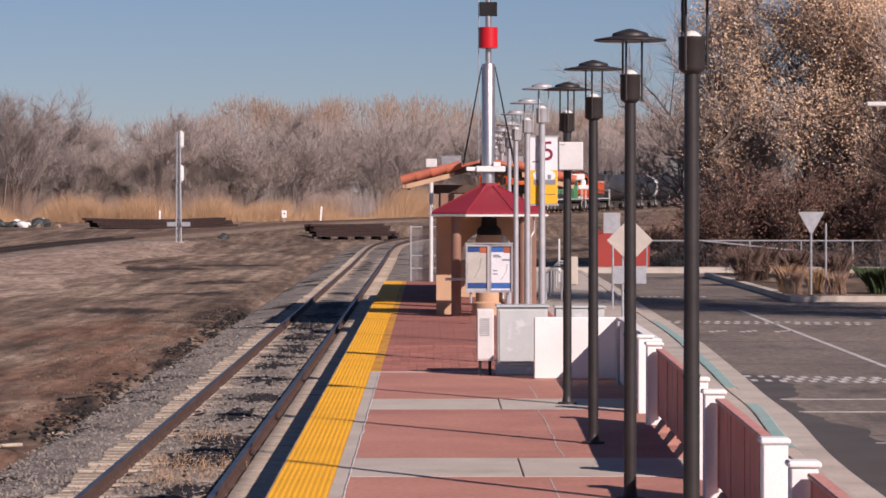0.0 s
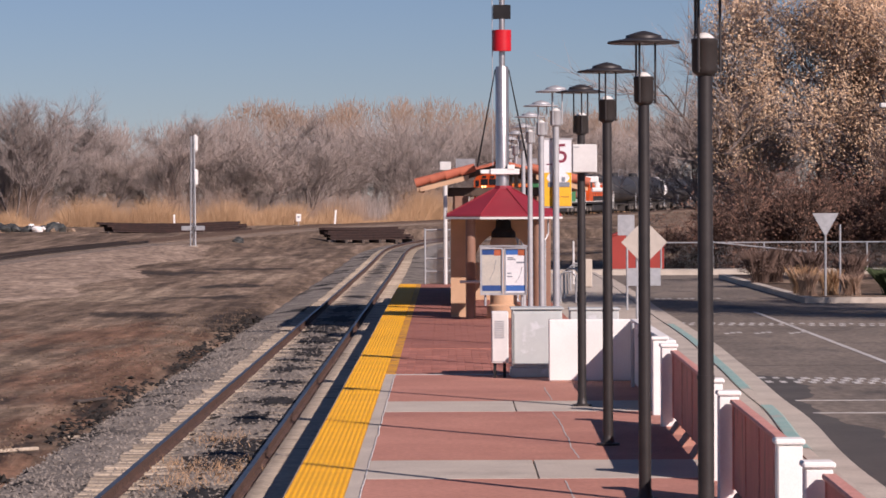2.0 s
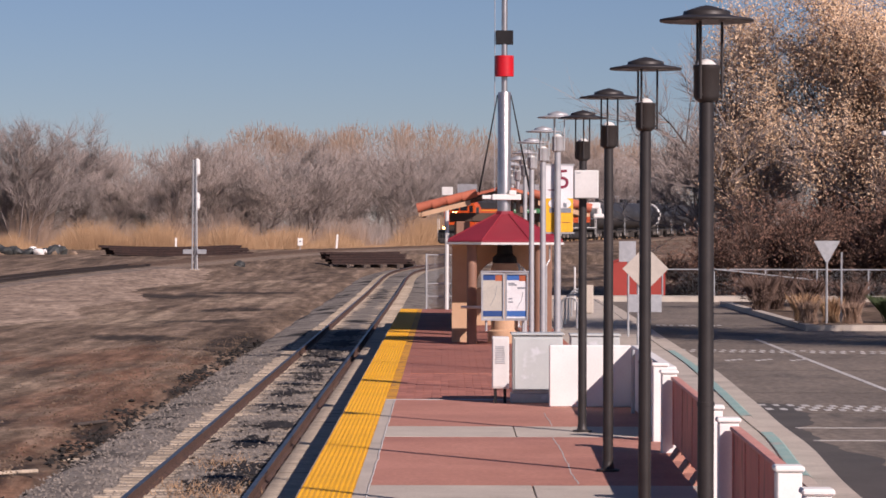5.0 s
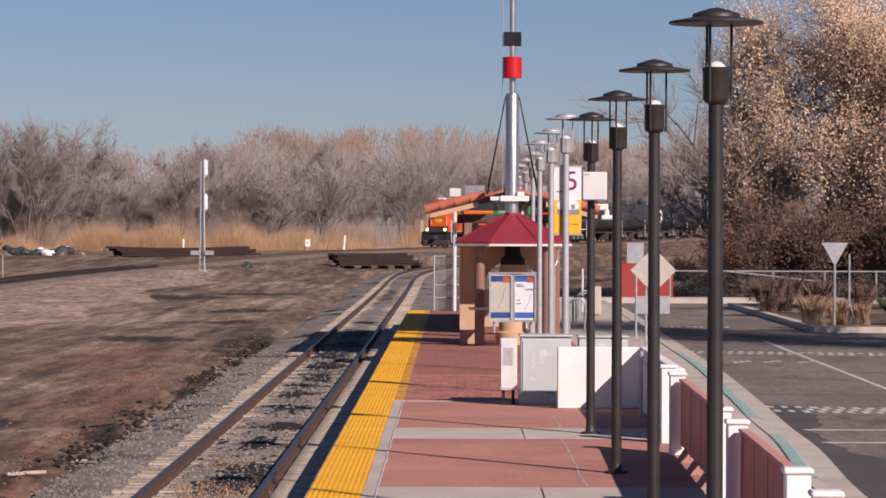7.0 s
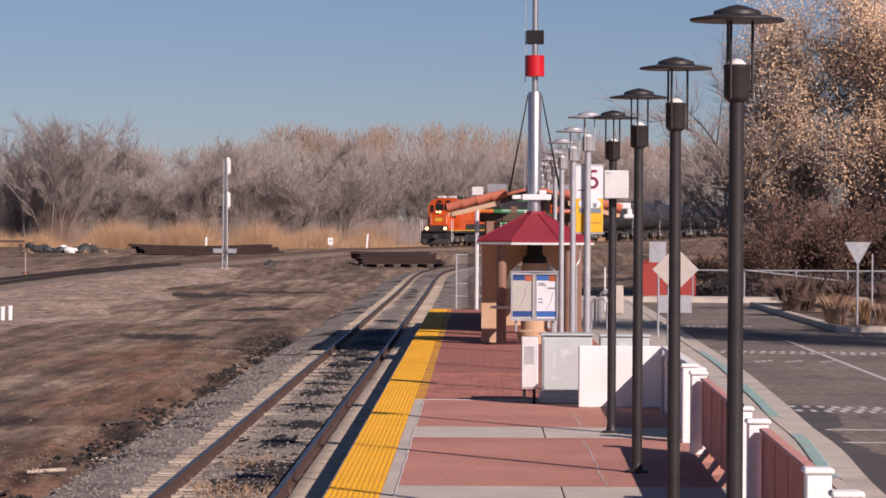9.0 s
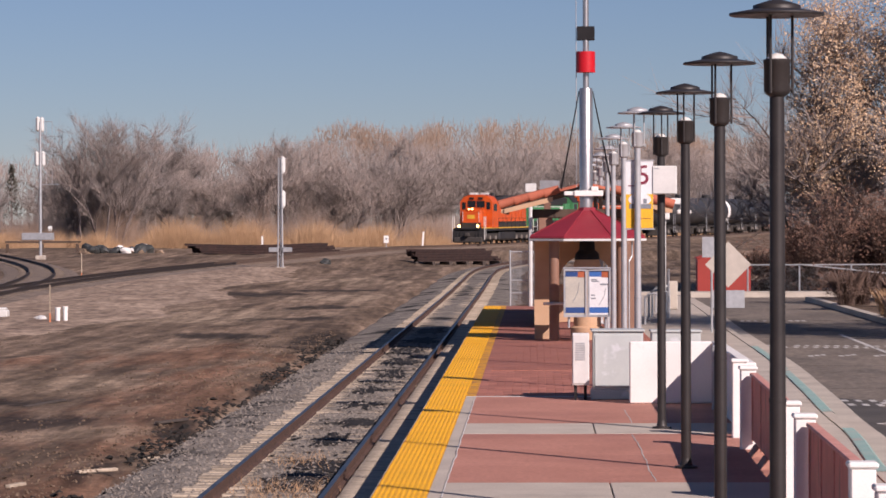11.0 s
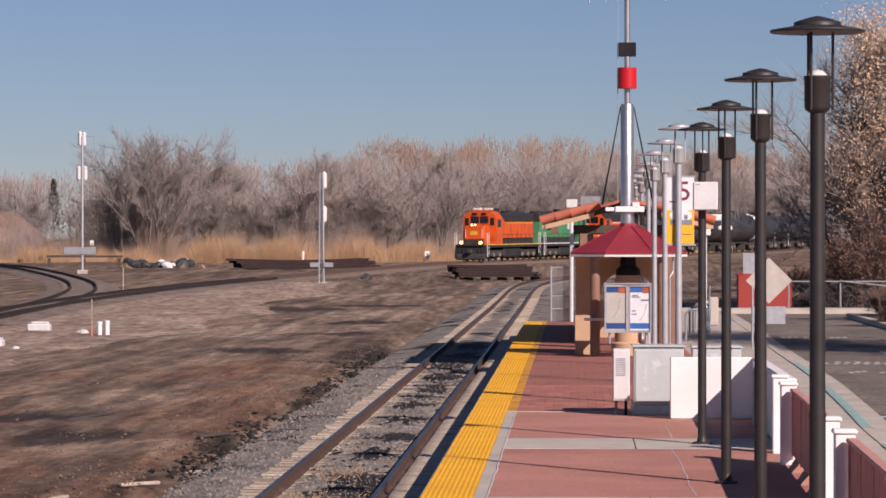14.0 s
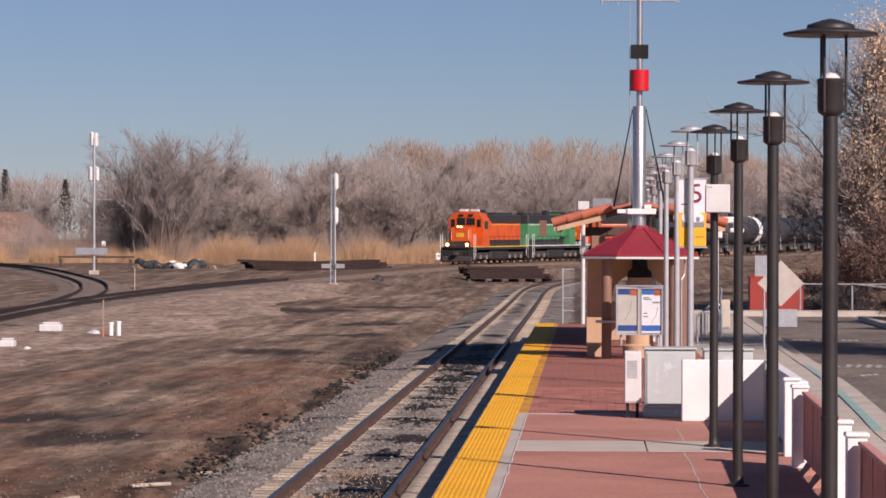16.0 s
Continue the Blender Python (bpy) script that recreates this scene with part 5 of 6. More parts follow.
# ---- trees ----
def grow(rng, p, d, length, r, depth, segs, twigs, wild):
    """Recursive bare branching: segs are tapered limbs, twigs thin shoots."""
    n = 3
    q = Vector(p)
    d = Vector(d)
    for i in range(n):
        e = (d + Vector((rng.gauss(0, wild), rng.gauss(0, wild), rng.gauss(0.04, wild * 0.6)))).normalized()
        q2 = q + e * (length / n)
        segs.append((q.copy(), q2.copy(), r * (1 - 0.22 * i), r * (1 - 0.22 * (i + 1))))
        if depth > 0:
            for _ in range(2 if i else 1):
                side = Vector((rng.gauss(0, 1), rng.gauss(0, 1), rng.gauss(0.25, 0.4))).normalized()
                f = (e * 0.85 + side * 0.65).normalized()
                grow(rng, q2, f, length * rng.uniform(0.5, 0.72), r * 0.48, depth - 1, segs, twigs, wild * 1.1)
        else:
            for _ in range(6):
                side = Vector((rng.gauss(0, 1), rng.gauss(0, 1), rng.gauss(0.6, 0.5))).normalized()
                o = q.lerp(q2, rng.random())
                twigs.append((o, o + (e * 0.6 + side * 0.6) * length * rng.uniform(0.5, 1.15)))
        q, d = q2, e


def limbs_mesh(segs):
    verts, faces = [], []
    for p, q, r0, r1 in segs:
        d = (q - p).normalized()
        u = d.orthogonal().normalized()
        v = d.cross(u)
        b = len(verts)
        if r0 < 0.035:
            verts += [p - u * r0, p + u * r0, q + u * r1, q - u * r1]
            faces.append((b, b + 1, b + 2, b + 3))
            continue
        for c, r in ((p, r0), (q, r1)):
            for k in range(3):
                a = 2 * math.pi * k / 3
                verts.append(c + (u * math.cos(a) + v * math.sin(a)) * r)
        faces += [(b + k, b + (k + 1) % 3, b + 3 + (k + 1) % 3, b + 3 + k) for k in range(3)]
    return verts, faces


def twig_mesh(twigs, w, rng):
    verts, faces = [], []
    for p, q in twigs:
        d = q - p
        u = d.cross(Vector((rng.gauss(0, 1), rng.gauss(0, 1), rng.gauss(0, 1)))).normalized() * w
        b = len(verts)
        verts += [p - u, p + u, q]
        faces.append((b, b + 1, b + 2))
    return verts, faces


def bare_tree(seed, h, stems, depth, material, label, wild=0.22, spread=0.35, w=0.016, name="bare_tree", thick=0.016, bark=None):
    rng = random.Random(seed)
    segs, twigs = [], []
    for i in range(stems):
        a = rng.uniform(0, 6.28)
        s = spread * rng.uniform(0.4, 1.0) if stems > 1 else 0.05
        d = Vector((math.cos(a) * s, math.sin(a) * s, 1)).normalized()
        grow(rng, (rng.gauss(0, 0.15 * stems), rng.gauss(0, 0.15 * stems), -0.2), d, h * rng.uniform(0.42, 0.58), h * thick, depth, segs, twigs, wild)
    root = tagged(thing(name), label, "tree")
    t = soup("trunk", *limbs_mesh(segs), bark or M_BARK, root)
    c = soup("crown", *twig_mesh(twigs, w, rng), material, root)
    return root, twigs


def leaves_mesh(twigs, per, size, rng, spread=0.5):
    verts, faces = [], []
    for p, q in twigs:
        for _ in range(per):
            c = p.lerp(q, rng.uniform(0.1, 1.1)) + Vector((rng.gauss(0, spread), rng.gauss(0, spread), rng.gauss(0, spread)))
            u = Vector((rng.gauss(0, 1), rng.gauss(0, 1), rng.gauss(0, 1))).normalized()
            v = u.orthogonal().normalized()
            s = size * rng.uniform(0.6, 1.3)
            b = len(verts)
            verts += [c - u * s, c - v * s * 0.7, c + u * s, c + v * s * 0.7]
            faces.append((b, b + 1, b + 2, b + 3))
    return verts, faces


rng = random.Random(5)
kinds = []
for i in range(6):
    t, tw = bare_tree(10 + i, 1.0 * (9.5 + 0.5 * i), 4 if i % 2 else 3, 3, M_TWIG, "bare grey-brown riverside tree without leaves", wild=0.16, spread=0.28, w=0.013)
    kinds.append(t)
place = [(-15, 318), (-25, 322), (-4, 352), (6, 392), (-35, 318), (18, 440)]
for t, (x, y) in zip(kinds, place):
    t.matrix_basis = pose(x, y, zbase(y) - 0.1)
# rows of the wood behind the yard and the freight track
for row, (dy, step) in enumerate(((0, 3.4), (9, 3.6), (20, 4.0), (34, 4.5))):
    x = -68.0
    while x < 34:
        edge = np.interp(x, [-80, -40, -20, -8, 2, 12, 20, 40], [300, 302, 303, 318, 345, 385, 425, 520])
        y = edge + dy + rng.uniform(-3, 3)
        k = kinds[rng.randrange(6)]
        s = rng.uniform(0.66, 0.80) * (1 + 0.02 * row) * float(np.interp(x, [-46, -43, -29, -25], [0.74, 0.84, 0.86, 1.0]))
        if rng.random() < 0.94 and not (x < -47.5 and y < 326):
            ob = copy_thing(k, pose(x + rng.uniform(-1, 1), y, zbase(y) - 0.15, 0, 0, rng.uniform(0, 360)))
            ob.scale = (s * 1.1, s * 1.1, s)
        x += step * rng.uniform(0.8, 1.2)
# earth bank, and two dark conifers far behind it
def earth_bank():
    xs, ys = np.arange(-70, -47.5, 0.6), np.arange(299, 320, 1.2)
    verts = []
    for y in ys:
        for x in xs:
            up = min(1.0, (y - 299) / 9.0) * max(0.0, min(1.0, (-50.4 - x) / 5.5)) ** 0.8
            verts.append((x, y, 0.6 + up * 4.9 + 0.25 * noise.noise((x * 0.5, y * 0.3, 2)) * up))
    w = len(xs)
    ob = soup("earth_bank", verts, [(j * w + i, j * w + i + 1, (j + 1) * w + i + 1, (j + 1) * w + i) for j in range(len(ys) - 1) for i in range(w - 1)], M_BANK)
    ob.data.shade_smooth()
    tagged(ob, "reddish brown earth bank at the yard edge", "bank", kind="structure")
    for k, (x, y, h) in enumerate(((-82.6, 455, 11.6), (-74.0, 455, 10.2))):
        rr = random.Random(70 + k)
        root = tagged(thing("conifer_tree", x, y, 1.0), "dark green pointed conifer in the far distance", "tree")
        tubes("trunk", [((0, 0, 0), (0, 0, h * 0.95), 0.2, 0.03)], M_BARK, root)
        v, f = [], []
        for i in range(1500):
            z = h * rr.uniform(0.25, 1.0)
            a, rad = rr.uniform(0, 6.28), (h - z) * 0.27 * rr.uniform(0.2, 1.0) + 0.05
            c = Vector((math.cos(a) * rad, math.sin(a) * rad, z))
            b = len(v)
            v += [c + Vector((0.07, 0, 0)), c - Vector((0.07, 0, 0)), c + Vector((math.cos(a) * 0.4, math.sin(a) * 0.4, rr.uniform(-0.1, 0.4)))]
            f.append((b, b + 1, b + 2))
        soup("crown", v, f, M_CONIFER, root)


M_BANK = mat("bank_earth", (0.30, 0.20, 0.15), (0.20, 0.135, 0.105), 0.4, 0.95, 0, 0.8, 3.0, 0.3, spec=0.15)
earth_bank()
# larger bare elm standing forward in the yard
big, _ = bare_tree(77, 12.8, 7, 3, M_TWIG, "broad bare elm spreading over the yard edge", wild=0.12, spread=0.58, w=0.012, thick=0.011)
big.matrix_basis = pose(-38.6, 296, 0.7)
# far tree line: many rounded crowns of fine twigs
def far_woods(n, seed, xr, tops, y0, material, label, twigs=330):
    r3 = np.random.RandomState(seed)
    verts, faces = [], []
    for i in range(n):
        x = r3.uniform(*xr)
        y = y0 + r3.uniform(0, 30) + max(0, x) * 2.0
        top = float(np.interp(x, *tops)) + r3.normal(0, 0.55)
        rad, high = r3.uniform(1.6, 3.2), r3.uniform(2.6, 4.5)
        d = r3.normal(0, 1, (twigs, 3))
        d /= np.linalg.norm(d, axis=1)[:, None]
        q = d * (r3.rand(twigs, 1) ** 0.45)
        p = np.c_[x + q[:, 0] * rad, y + q[:, 1] * rad, top - high + q[:, 2] * high]
        p[::4, 2] = r3.uniform(1.0, top - high, len(p[::4]))
        v = d * 0.5 + np.array((0, 0, 0.6)) + r3.normal(0, 0.25, (twigs, 3))
        e = p + v * r3.uniform(0.5, 1.3, (twigs, 1))
        for a, b in zip(p, e):
            k = len(verts)
            verts += [(a[0] - 0.035, a[1], a[2]), (a[0] + 0.035, a[1], a[2]), tuple(b)]
            faces.append((k, k + 1, k + 2))
    tagged(soup("far_woods", verts, faces, material), label, "woods", kind="stuff")


far_woods(300, 4, (-105, 75), ([-105, -66, -50, -38, -33, -13, 4, 30, 75], [11.6, 11.9, 12.9, 13.4, 14.2, 14.0, 13.6, 14.0, 14.5]), 448, M_TWIG, "hazy grey belt of distant bare trees")
far_woods(150, 8, (-36, 60), ([-36, -33, -16, -12, 4, 30, 75], [14.6, 18.0, 17.0, 18.8, 17.2, 17.4, 17.8]), 480, M_FARTWIG, "hazy brown crowns of distant trees above the wood")


def brush(name, n, xr, yf, top, material, label, w=0.03, lean=0.3, seed=1, dy=6.0, rough=0.6):
    """A belt of upright dry stems, one stuff object."""
    r = np.random.RandomState(seed)
    verts, faces = [], []
    for i in range(n):
        x = r.uniform(*xr)
        y = yf(x) + r.uniform(0, dy)
        h = top * (0.35 + 0.65 * r.rand()) * max(0.12, 0.7 + rough * noise.noise((x * 0.22, y * 0.05, seed)) + 0.5 * noise.noise((x * 0.9, y * 0.2, seed)))
        z = zg(x, y) if i % 40 == 0 else zbase(y)
        b = len(verts)
        lx, ly = r.normal(0, lean) * h, r.normal(0, lean) * h
        verts += [(x - w, y, z - 0.05), (x + w, y, z - 0.05), (x + lx, y + ly, z + h)]
        faces.append((b, b + 1, b + 2))
    return tagged(soup(name, verts, faces, material), label, "undergrowth", kind="stuff")


def wood_edge(x):
    return float(np.interp(x, [-90, -40, -20, -8, 2, 12, 20, 40], [290, 291, 292, 306, 335, 375, 415, 510]))


brush("tall_grass", 70000, (-75, 30), wood_edge, 2.35, M_GRASS, "tall dry golden grass along the wood edge", 0.016, 0.42, 2, 8, 1.6)
brush("understory", 62000, (-75, 34), lambda x: wood_edge(x) + 9, 5.0, M_TWIG, "grey brushy undergrowth of the wood", 0.016, 0.22, 3, 30)
brush("reed_clumps", 22000, (-75, 30), lambda x: wood_edge(x) + 4, 3.4, M_TWIGB, "rust-brown tamarisk and reed clumps before the wood", 0.013, 0.28, 6, 7, 1.5)
# cottonwoods keeping their brown leaves, beside the car park
cw = []
for i, (x, y, h) in enumerate(((16.9, 151, 12.5), (20.6, 147, 14.0), (25.0, 156, 15.0), (29, 146, 15.5))):
    t, tw = bare_tree(200 + i, h, 3, 3, M_TWIG, "large cottonwood keeping its dry brown leaves", wild=0.2, spread=0.34, w=0.012, name="cottonwood_tree")
    t.matrix_basis = pose(x, y, -0.4)
    rr = random.Random(300 + i)
    soup("foliage", *leaves_mesh([q for q in tw if q[1].z > h * (0.36 if i < 2 else 0.42) and q[1].xy.length < h * 0.38], 8, 0.062, rr, 0.40), M_LEAF, t)
    cw.append(t)
for i, (x, y, h) in enumerate(((14.0, 168, 10.2), (16.4, 162, 9.0), (16.6, 188, 10.5), (18.2, 206, 9.5), (20, 165, 10), (33, 140, 10))):
    t, tw = bare_tree(240 + i, h, 3, 3, M_TWIG, "bare grey tree with fine drooping branches", wild=0.26, spread=0.45, w=0.014)
    t.matrix_basis = pose(x, y, -0.4)
for i, (x, y, h) in enumerate(((13.2, 143, 3.4), (15.4, 140, 4.9), (18.4, 141.5, 3.6), (20.9, 139, 5.6), (24, 139, 4.6), (12.4, 147, 2.6), (27, 137, 6), (17.2, 146, 5.8))):
    t, tw = bare_tree(260 + i, h, 6, 3, M_BUSH, "dark tangled leafless thicket with dead leaves", wild=0.3, spread=0.8, w=0.012, name="thicket_bush", bark=M_BUSHBARK)
    t.matrix_basis = pose(x, y, -0.4)
    rr = random.Random(330 + i)
    soup("foliage", *leaves_mesh(tw[:: 2], 1, 0.05, rr, 0.45), M_LEAFD, t)


# ---- yard: signals, piles, markers ----
def lumps(name, n, size, material, parent, rngx, spread, flat=0.6):
    """Crumpled heap pieces, joined as one part."""
    bm = bmesh.new()
    for i in range(n):
        m = pose(rngx.uniform(-spread[0], spread[0]), rngx.uniform(-spread[1], spread[1]), rngx.uniform(0, spread[2]), rngx.uniform(0, 40), rngx.uniform(0, 40), rngx.uniform(0, 360))
        v = bmesh.ops.create_icosphere(bm, subdivisions=2, radius=size * rngx.uniform(0.6, 1.2), matrix=m @ Matrix.Diagonal((1, 1, flat, 1)))["verts"]
        for x in v:
            x.co += Vector((rngx.gauss(0, 1), rngx.gauss(0, 1), rngx.gauss(0, 1))) * size * 0.09
    return part(name, bm, material, parent)


def signal_head(parent, z, x):
    """Two-lamp head: backing plate, hoods and a pale case."""
    bm = bmesh.new()
    bx(bm, (x - 0.17, -0.1, z), (x + 0.17, 0.26, z + 1.15), 0.14)
    h = part("signal_head", bm, M_BOXW, parent, "silver signal head seen from behind")
    for k in (0.28, 0.82):
        tubes("hood", [((x, 0.25, z + k), (x, 0.55, z + k), 0.13)], M_DARK, h, n=12)


sb = tagged(thing("railway_signal", -16.3, 208, zg(-16.3, 208) - 0.05), "tall lattice railway signal mast with two pale heads", "railway signal", "signals in the yard")
for x, y in ((-0.16, -0.12), (0.16, -0.12), (0.0, 0.16)):
    tubes("mast_leg", [((x, y, 0), (x * 0.6, y * 0.6, 7.2), 0.05)], M_GALV, sb, n=6)
for i in range(16):
    z = 0.5 + 0.42 * i
    tubes("lattice_bar", [((-0.15, -0.12, z), (0.15, -0.12, z + 0.4), 0.02), ((0.15, -0.12, z), (-0.15, -0.12, z + 0.02), 0.02)], M_GALV, sb, n=4)
signal_head(sb, 6.15, 0.16)
signal_head(sb, 3.95, 0.16)
bxs("base_plate", [((-0.3, -0.3, 0), (0.3, 0.3, 0.12))], M_CONC, sb)
bxe("side_box", [((-0.75, -0.25, 1.1), (-0.15, 0.15, 1.4)), ((0.15, -0.25, 1.1), (0.75, 0.15, 1.4))], M_GALV, sb, bev=0.03)
sa = tagged(thing("railway_signal", -36.8, 240, 0.25), "tall tubular railway signal with service baskets", "railway signal", "signals in the yard")
tubes("mast_tube", [((0, 0, 0), (0, 0, 10.3), 0.11, 0.09)], M_GALV, sa)
signal_head(sa, 9.55, -0.18)
signal_head(sa, 9.5, 0.12)
signal_head(sa, 6.95, -0.28)
signal_head(sa, 6.95, 0.2)
for z in (9.2, 7.9, 5.6):
    tubes("basket", [((0, 0, z), (1.45, 0, z), 0.03), ((0.9, 0, z), (0.9, 0, z + 1.1), 0.02), ((0.45, 0, z), (0.45, 0, z + 1.1), 0.02), ((0.2, 0, z + 1.1), (0.9, 0, z + 1.1), 0.02)], M_GALV, sa, n=5)
bxs("equipment_shelf", [((-1.4, -0.2, 1.45), (1.0, 0.2, 2.0))], M_GALV, sa, bev=0.03)
tubes("bell", [((0.6, 0, 2.3), (0.85, 0, 2.3), 0.2)], M_BOXW, sa)
bxs("base_block", [((-0.35, -0.35, -0.2), (0.35, 0.35, 0.3))], M_CONC, sa, bev=0.03)

gr = tagged(thing("steel_rack", -43.6, 265, 0.55), "long rusty steel beam rack on short legs", "rack")
bxs("beam", [((0, -0.15, 0.78), (6.3, 0.15, 0.95))], M_TIMBER, gr, bev=0.02)
for x in (0.2, 3.1, 6.0):
    bxs("leg", [((x - 0.12, -0.12, -0.1), (x + 0.12, 0.12, 0.72))], M_TIMBER, gr, bev=0.02)

rj = random.Random(9)
jp = tagged(thing("rubbish_heap", -33.2, 258, 0.45), "heap of dark tarpaulins and white bags on the dirt", "rubbish heap")
for _ in range(14):
    lumps("tarpaulin", 1, 0.55, M_TARP, jp, rj, (2.8, 1.0, 0.45), 0.7)
for _ in range(7):
    lumps("white_bag", 1, 0.45, M_WHITE, jp, rj, (2.0, 0.9, 0.4), 0.7)
for _ in range(7):
    lumps("earth_clump", 1, 0.6, M_DIRT, jp, rj, (3.2, 1.0, 0.2), 0.6)


def rail_stack(x0, y0, x1, y1, z, layers, rows, half, sag, label):
    """Old rails laid side by side in layers on cross timbers, the ends uneven, the whole pile bowed."""
    root = tagged(thing("rail_stack", x0, y0, z, math.degrees(math.atan2(y1 - y0, x1 - x0))), label, "stack of rails", "stacked old track material in the yard")
    L = math.hypot(x1 - x0, y1 - y0)
    rr = random.Random(int(x0 * 10))
    for lv in range(layers):
        for i in range(rows):
            a, b = L * (rr.uniform(0, 0.05) + 0.02 * (layers - lv)), L * (1 - rr.uniform(0, 0.12) - 0.03 * lv)
            y, zz = half * (2 * (i + 0.5) / rows - 1) + rr.uniform(-0.02, 0.02), 0.16 + 0.19 * lv + rr.uniform(-0.015, 0.015)
            bm = bmesh.new()
            prof = [(-0.07, -0.09), (0.07, -0.09), (0.07, -0.07), (0.014, -0.055), (0.014, 0.03), (0.04, 0.045), (0.04, 0.085), (-0.04, 0.085), (-0.04, 0.045), (-0.014, 0.03), (-0.014, -0.055), (-0.07, -0.07)]
            rings = []
            bow, tilt = rr.uniform(0.6, 1.2) * sag, rr.uniform(-0.06, 0.06)
            for q in range(7):
                u = q / 6
                rings.append([bm.verts.new((a + (b - a) * u, y + v + tilt * (u - 0.5), zz + w - bow * math.sin(math.pi * u))) for v, w in prof])
            for p, q in zip(rings, rings[1:]):
                for k in range(12):
                    bm.faces.new((p[k], p[(k + 1) % 12], q[(k + 1) % 12], q[k]))
            bm.faces.new(rings[0])
            bm.faces.new(rings[-1][::-1])
            part("old_rail", bm, M_RAILOLD, root)
    for i in range(6):
        x = L * (0.06 + 0.88 * i / 5)
        bxs("old_tie", [((x, -half - 0.25, -0.25), (x + 0.26, half + 0.02, 0.06 - sag * math.sin(math.pi * x / L)))], M_TIEOLD, root, bev=0.02)


M_CLOD = mat("dirt_clod", (0.21, 0.15, 0.105), (0.10, 0.07, 0.05), 1.0, 0.95, 0, 0.2, 8.0, 0.4, spec=0.15)
M_RAILOLD = mat("old_rust", (0.058, 0.03, 0.025), (0.03, 0.019, 0.017), 4.0, 0.85, 0.2, 0.3)
M_TIEOLD = mat("dark_old_tie", (0.09, 0.07, 0.058), (0.055, 0.043, 0.037), 2.0, 0.95, 0, 0.3)
rail_stack(-27.9, 255, -15.6, 262, 0.48, 4, 7, 0.75, 0.16, "long stack of rusty old rails on dark ties")
rail_stack(-9.7, 242.5, -2.6, 247.6, -0.10, 5, 6, 0.55, 0.03, "stack of rusty rails beside the curve")
for x, y, h, ln in ((-9.8, 285, 1.5, 4), (-24.0, 285, 1.15, 0)):
    p = tagged(thing("marker_post", x, y, zbase(y) - 0.05), "thin white marker post in dry grass", "post", "white marker posts")
    ob = bxs("stem", [((-0.08, -0.05, 0), (0.08, 0.05, h))], M_WHITE, p, bev=0.01)
    ob.matrix_basis = pose(0, 0, 0, 0, ln, 0)
p = tagged(thing("mile_sign", -13.0, 285, zbase(285)), "small white trackside sign on a short stake", "sign")
bxs("plate", [((-0.22, -0.02, 0.45), (0.22, 0.02, 1.1))], M_WHITE, p, bev=0.01)
bxs("mark", [((-0.08, -0.028, 0.75), (0.08, -0.021, 0.9))], M_GREYINK, p)
bxs("stake", [((-0.04, 0.02, -0.1), (0.04, 0.08, 0.6))], M_GALV, p)
p = tagged(thing("dirt_mound", -14.3, 225, zg(-14.3, 225) + 0.02), "small dark mound covered with a tarp", "mound")
lumps("cover", 4, 0.42, M_TARP, p, rj, (0.3, 0.3, 0.12), 0.8)
for x, y, w, h in ((-20.3, 122, 0.85, 0.42), (-18.8, 104.5, 0.5, 0.36)):
    p = tagged(thing("switch_machine", x, y, zg(x, y) - 0.03), "pale grey trackside switch machine box", "equipment box")
    bxs("case", [((-w / 2, -0.3, 0.05), (w / 2, 0.3, h * 0.8))], M_BOXW, p, bev=0.04)
    bxs("lid", [((-w / 3, -0.25, h * 0.8), (w / 2.4, 0.25, h))], M_BOXW, p, bev=0.03)
    bxs("skid", [((-w * 0.7, -0.35, -0.05), (w * 1.2, -0.2, 0.06))], M_TIEOLD, p)
for x, y, h in ((-16.95, 115, 0.55), (-16.72, 115.3, 0.58)):
    p = tagged(thing("bollard", x, y, zg(x, y) - 0.03), "short white painted pipe bollard", "bollard", "white bollards by the switch")
    tubes("pipe", [((0, 0, 0), (0, 0, h - 0.08), 0.085), ((0, 0, h - 0.08), (0, 0, h), 0.1)], M_WHITE, p, n=12)
for x, y, h in ((-17.0, 113.5, 1.4), (-25.4, 181, 1.5)):
    p = tagged(thing("survey_stake", x, y, zg(x, y) - 0.05), "thin wooden survey stake with an orange foot", "stake", "survey stakes")
    bxs("lath", [((-0.025, -0.012, 0.4), (0.025, 0.012, h))], M_TIE, p)
    bxs("painted_foot", [((-0.027, -0.014, 0), (0.027, 0.014, 0.4))], M_STAKE, p)
for x, y, s in ((-18.0, 118, 0.16), (-18.35, 119, 0.14), (-17.7, 102, 0.10)):
    p = tagged(thing("pale_rock", x, y, zg(x, y)), "pale broken rock lying on the dirt", "rock", "pale rocks on the dirt")
    lumps("stone", 1, s * 1.2, M_BOXW, p, rj, (0.01, 0.01, 0.02), 0.7)

# ---- signs and fence by the car park ----
sg = tagged(thing("diamond_sign", 4.63, 75, -0.02), "diamond warning sign seen from its bare metal back", "sign")
tubes("post", [((-0.17, 0.05, 0), (-0.17, 0.05, 2.1), 0.03)], M_GALV, sg)
bm = bmesh.new()
bx(bm, (-0.38, -0.003, -0.38), (0.38, 0.003, 0.38), 0.0)
bmesh.ops.transform(bm, matrix=pose(0, 0, 1.96, 0, 45, 0), verts=bm.verts)
M_SIGNB = mat("bare_aluminium", (0.56, 0.50, 0.43), (0.47, 0.42, 0.36), 3.0, 0.6, 0.2, 0.05, 40.0, 0.08)
part("diamond_plate", bm, M_SIGNB, sg)
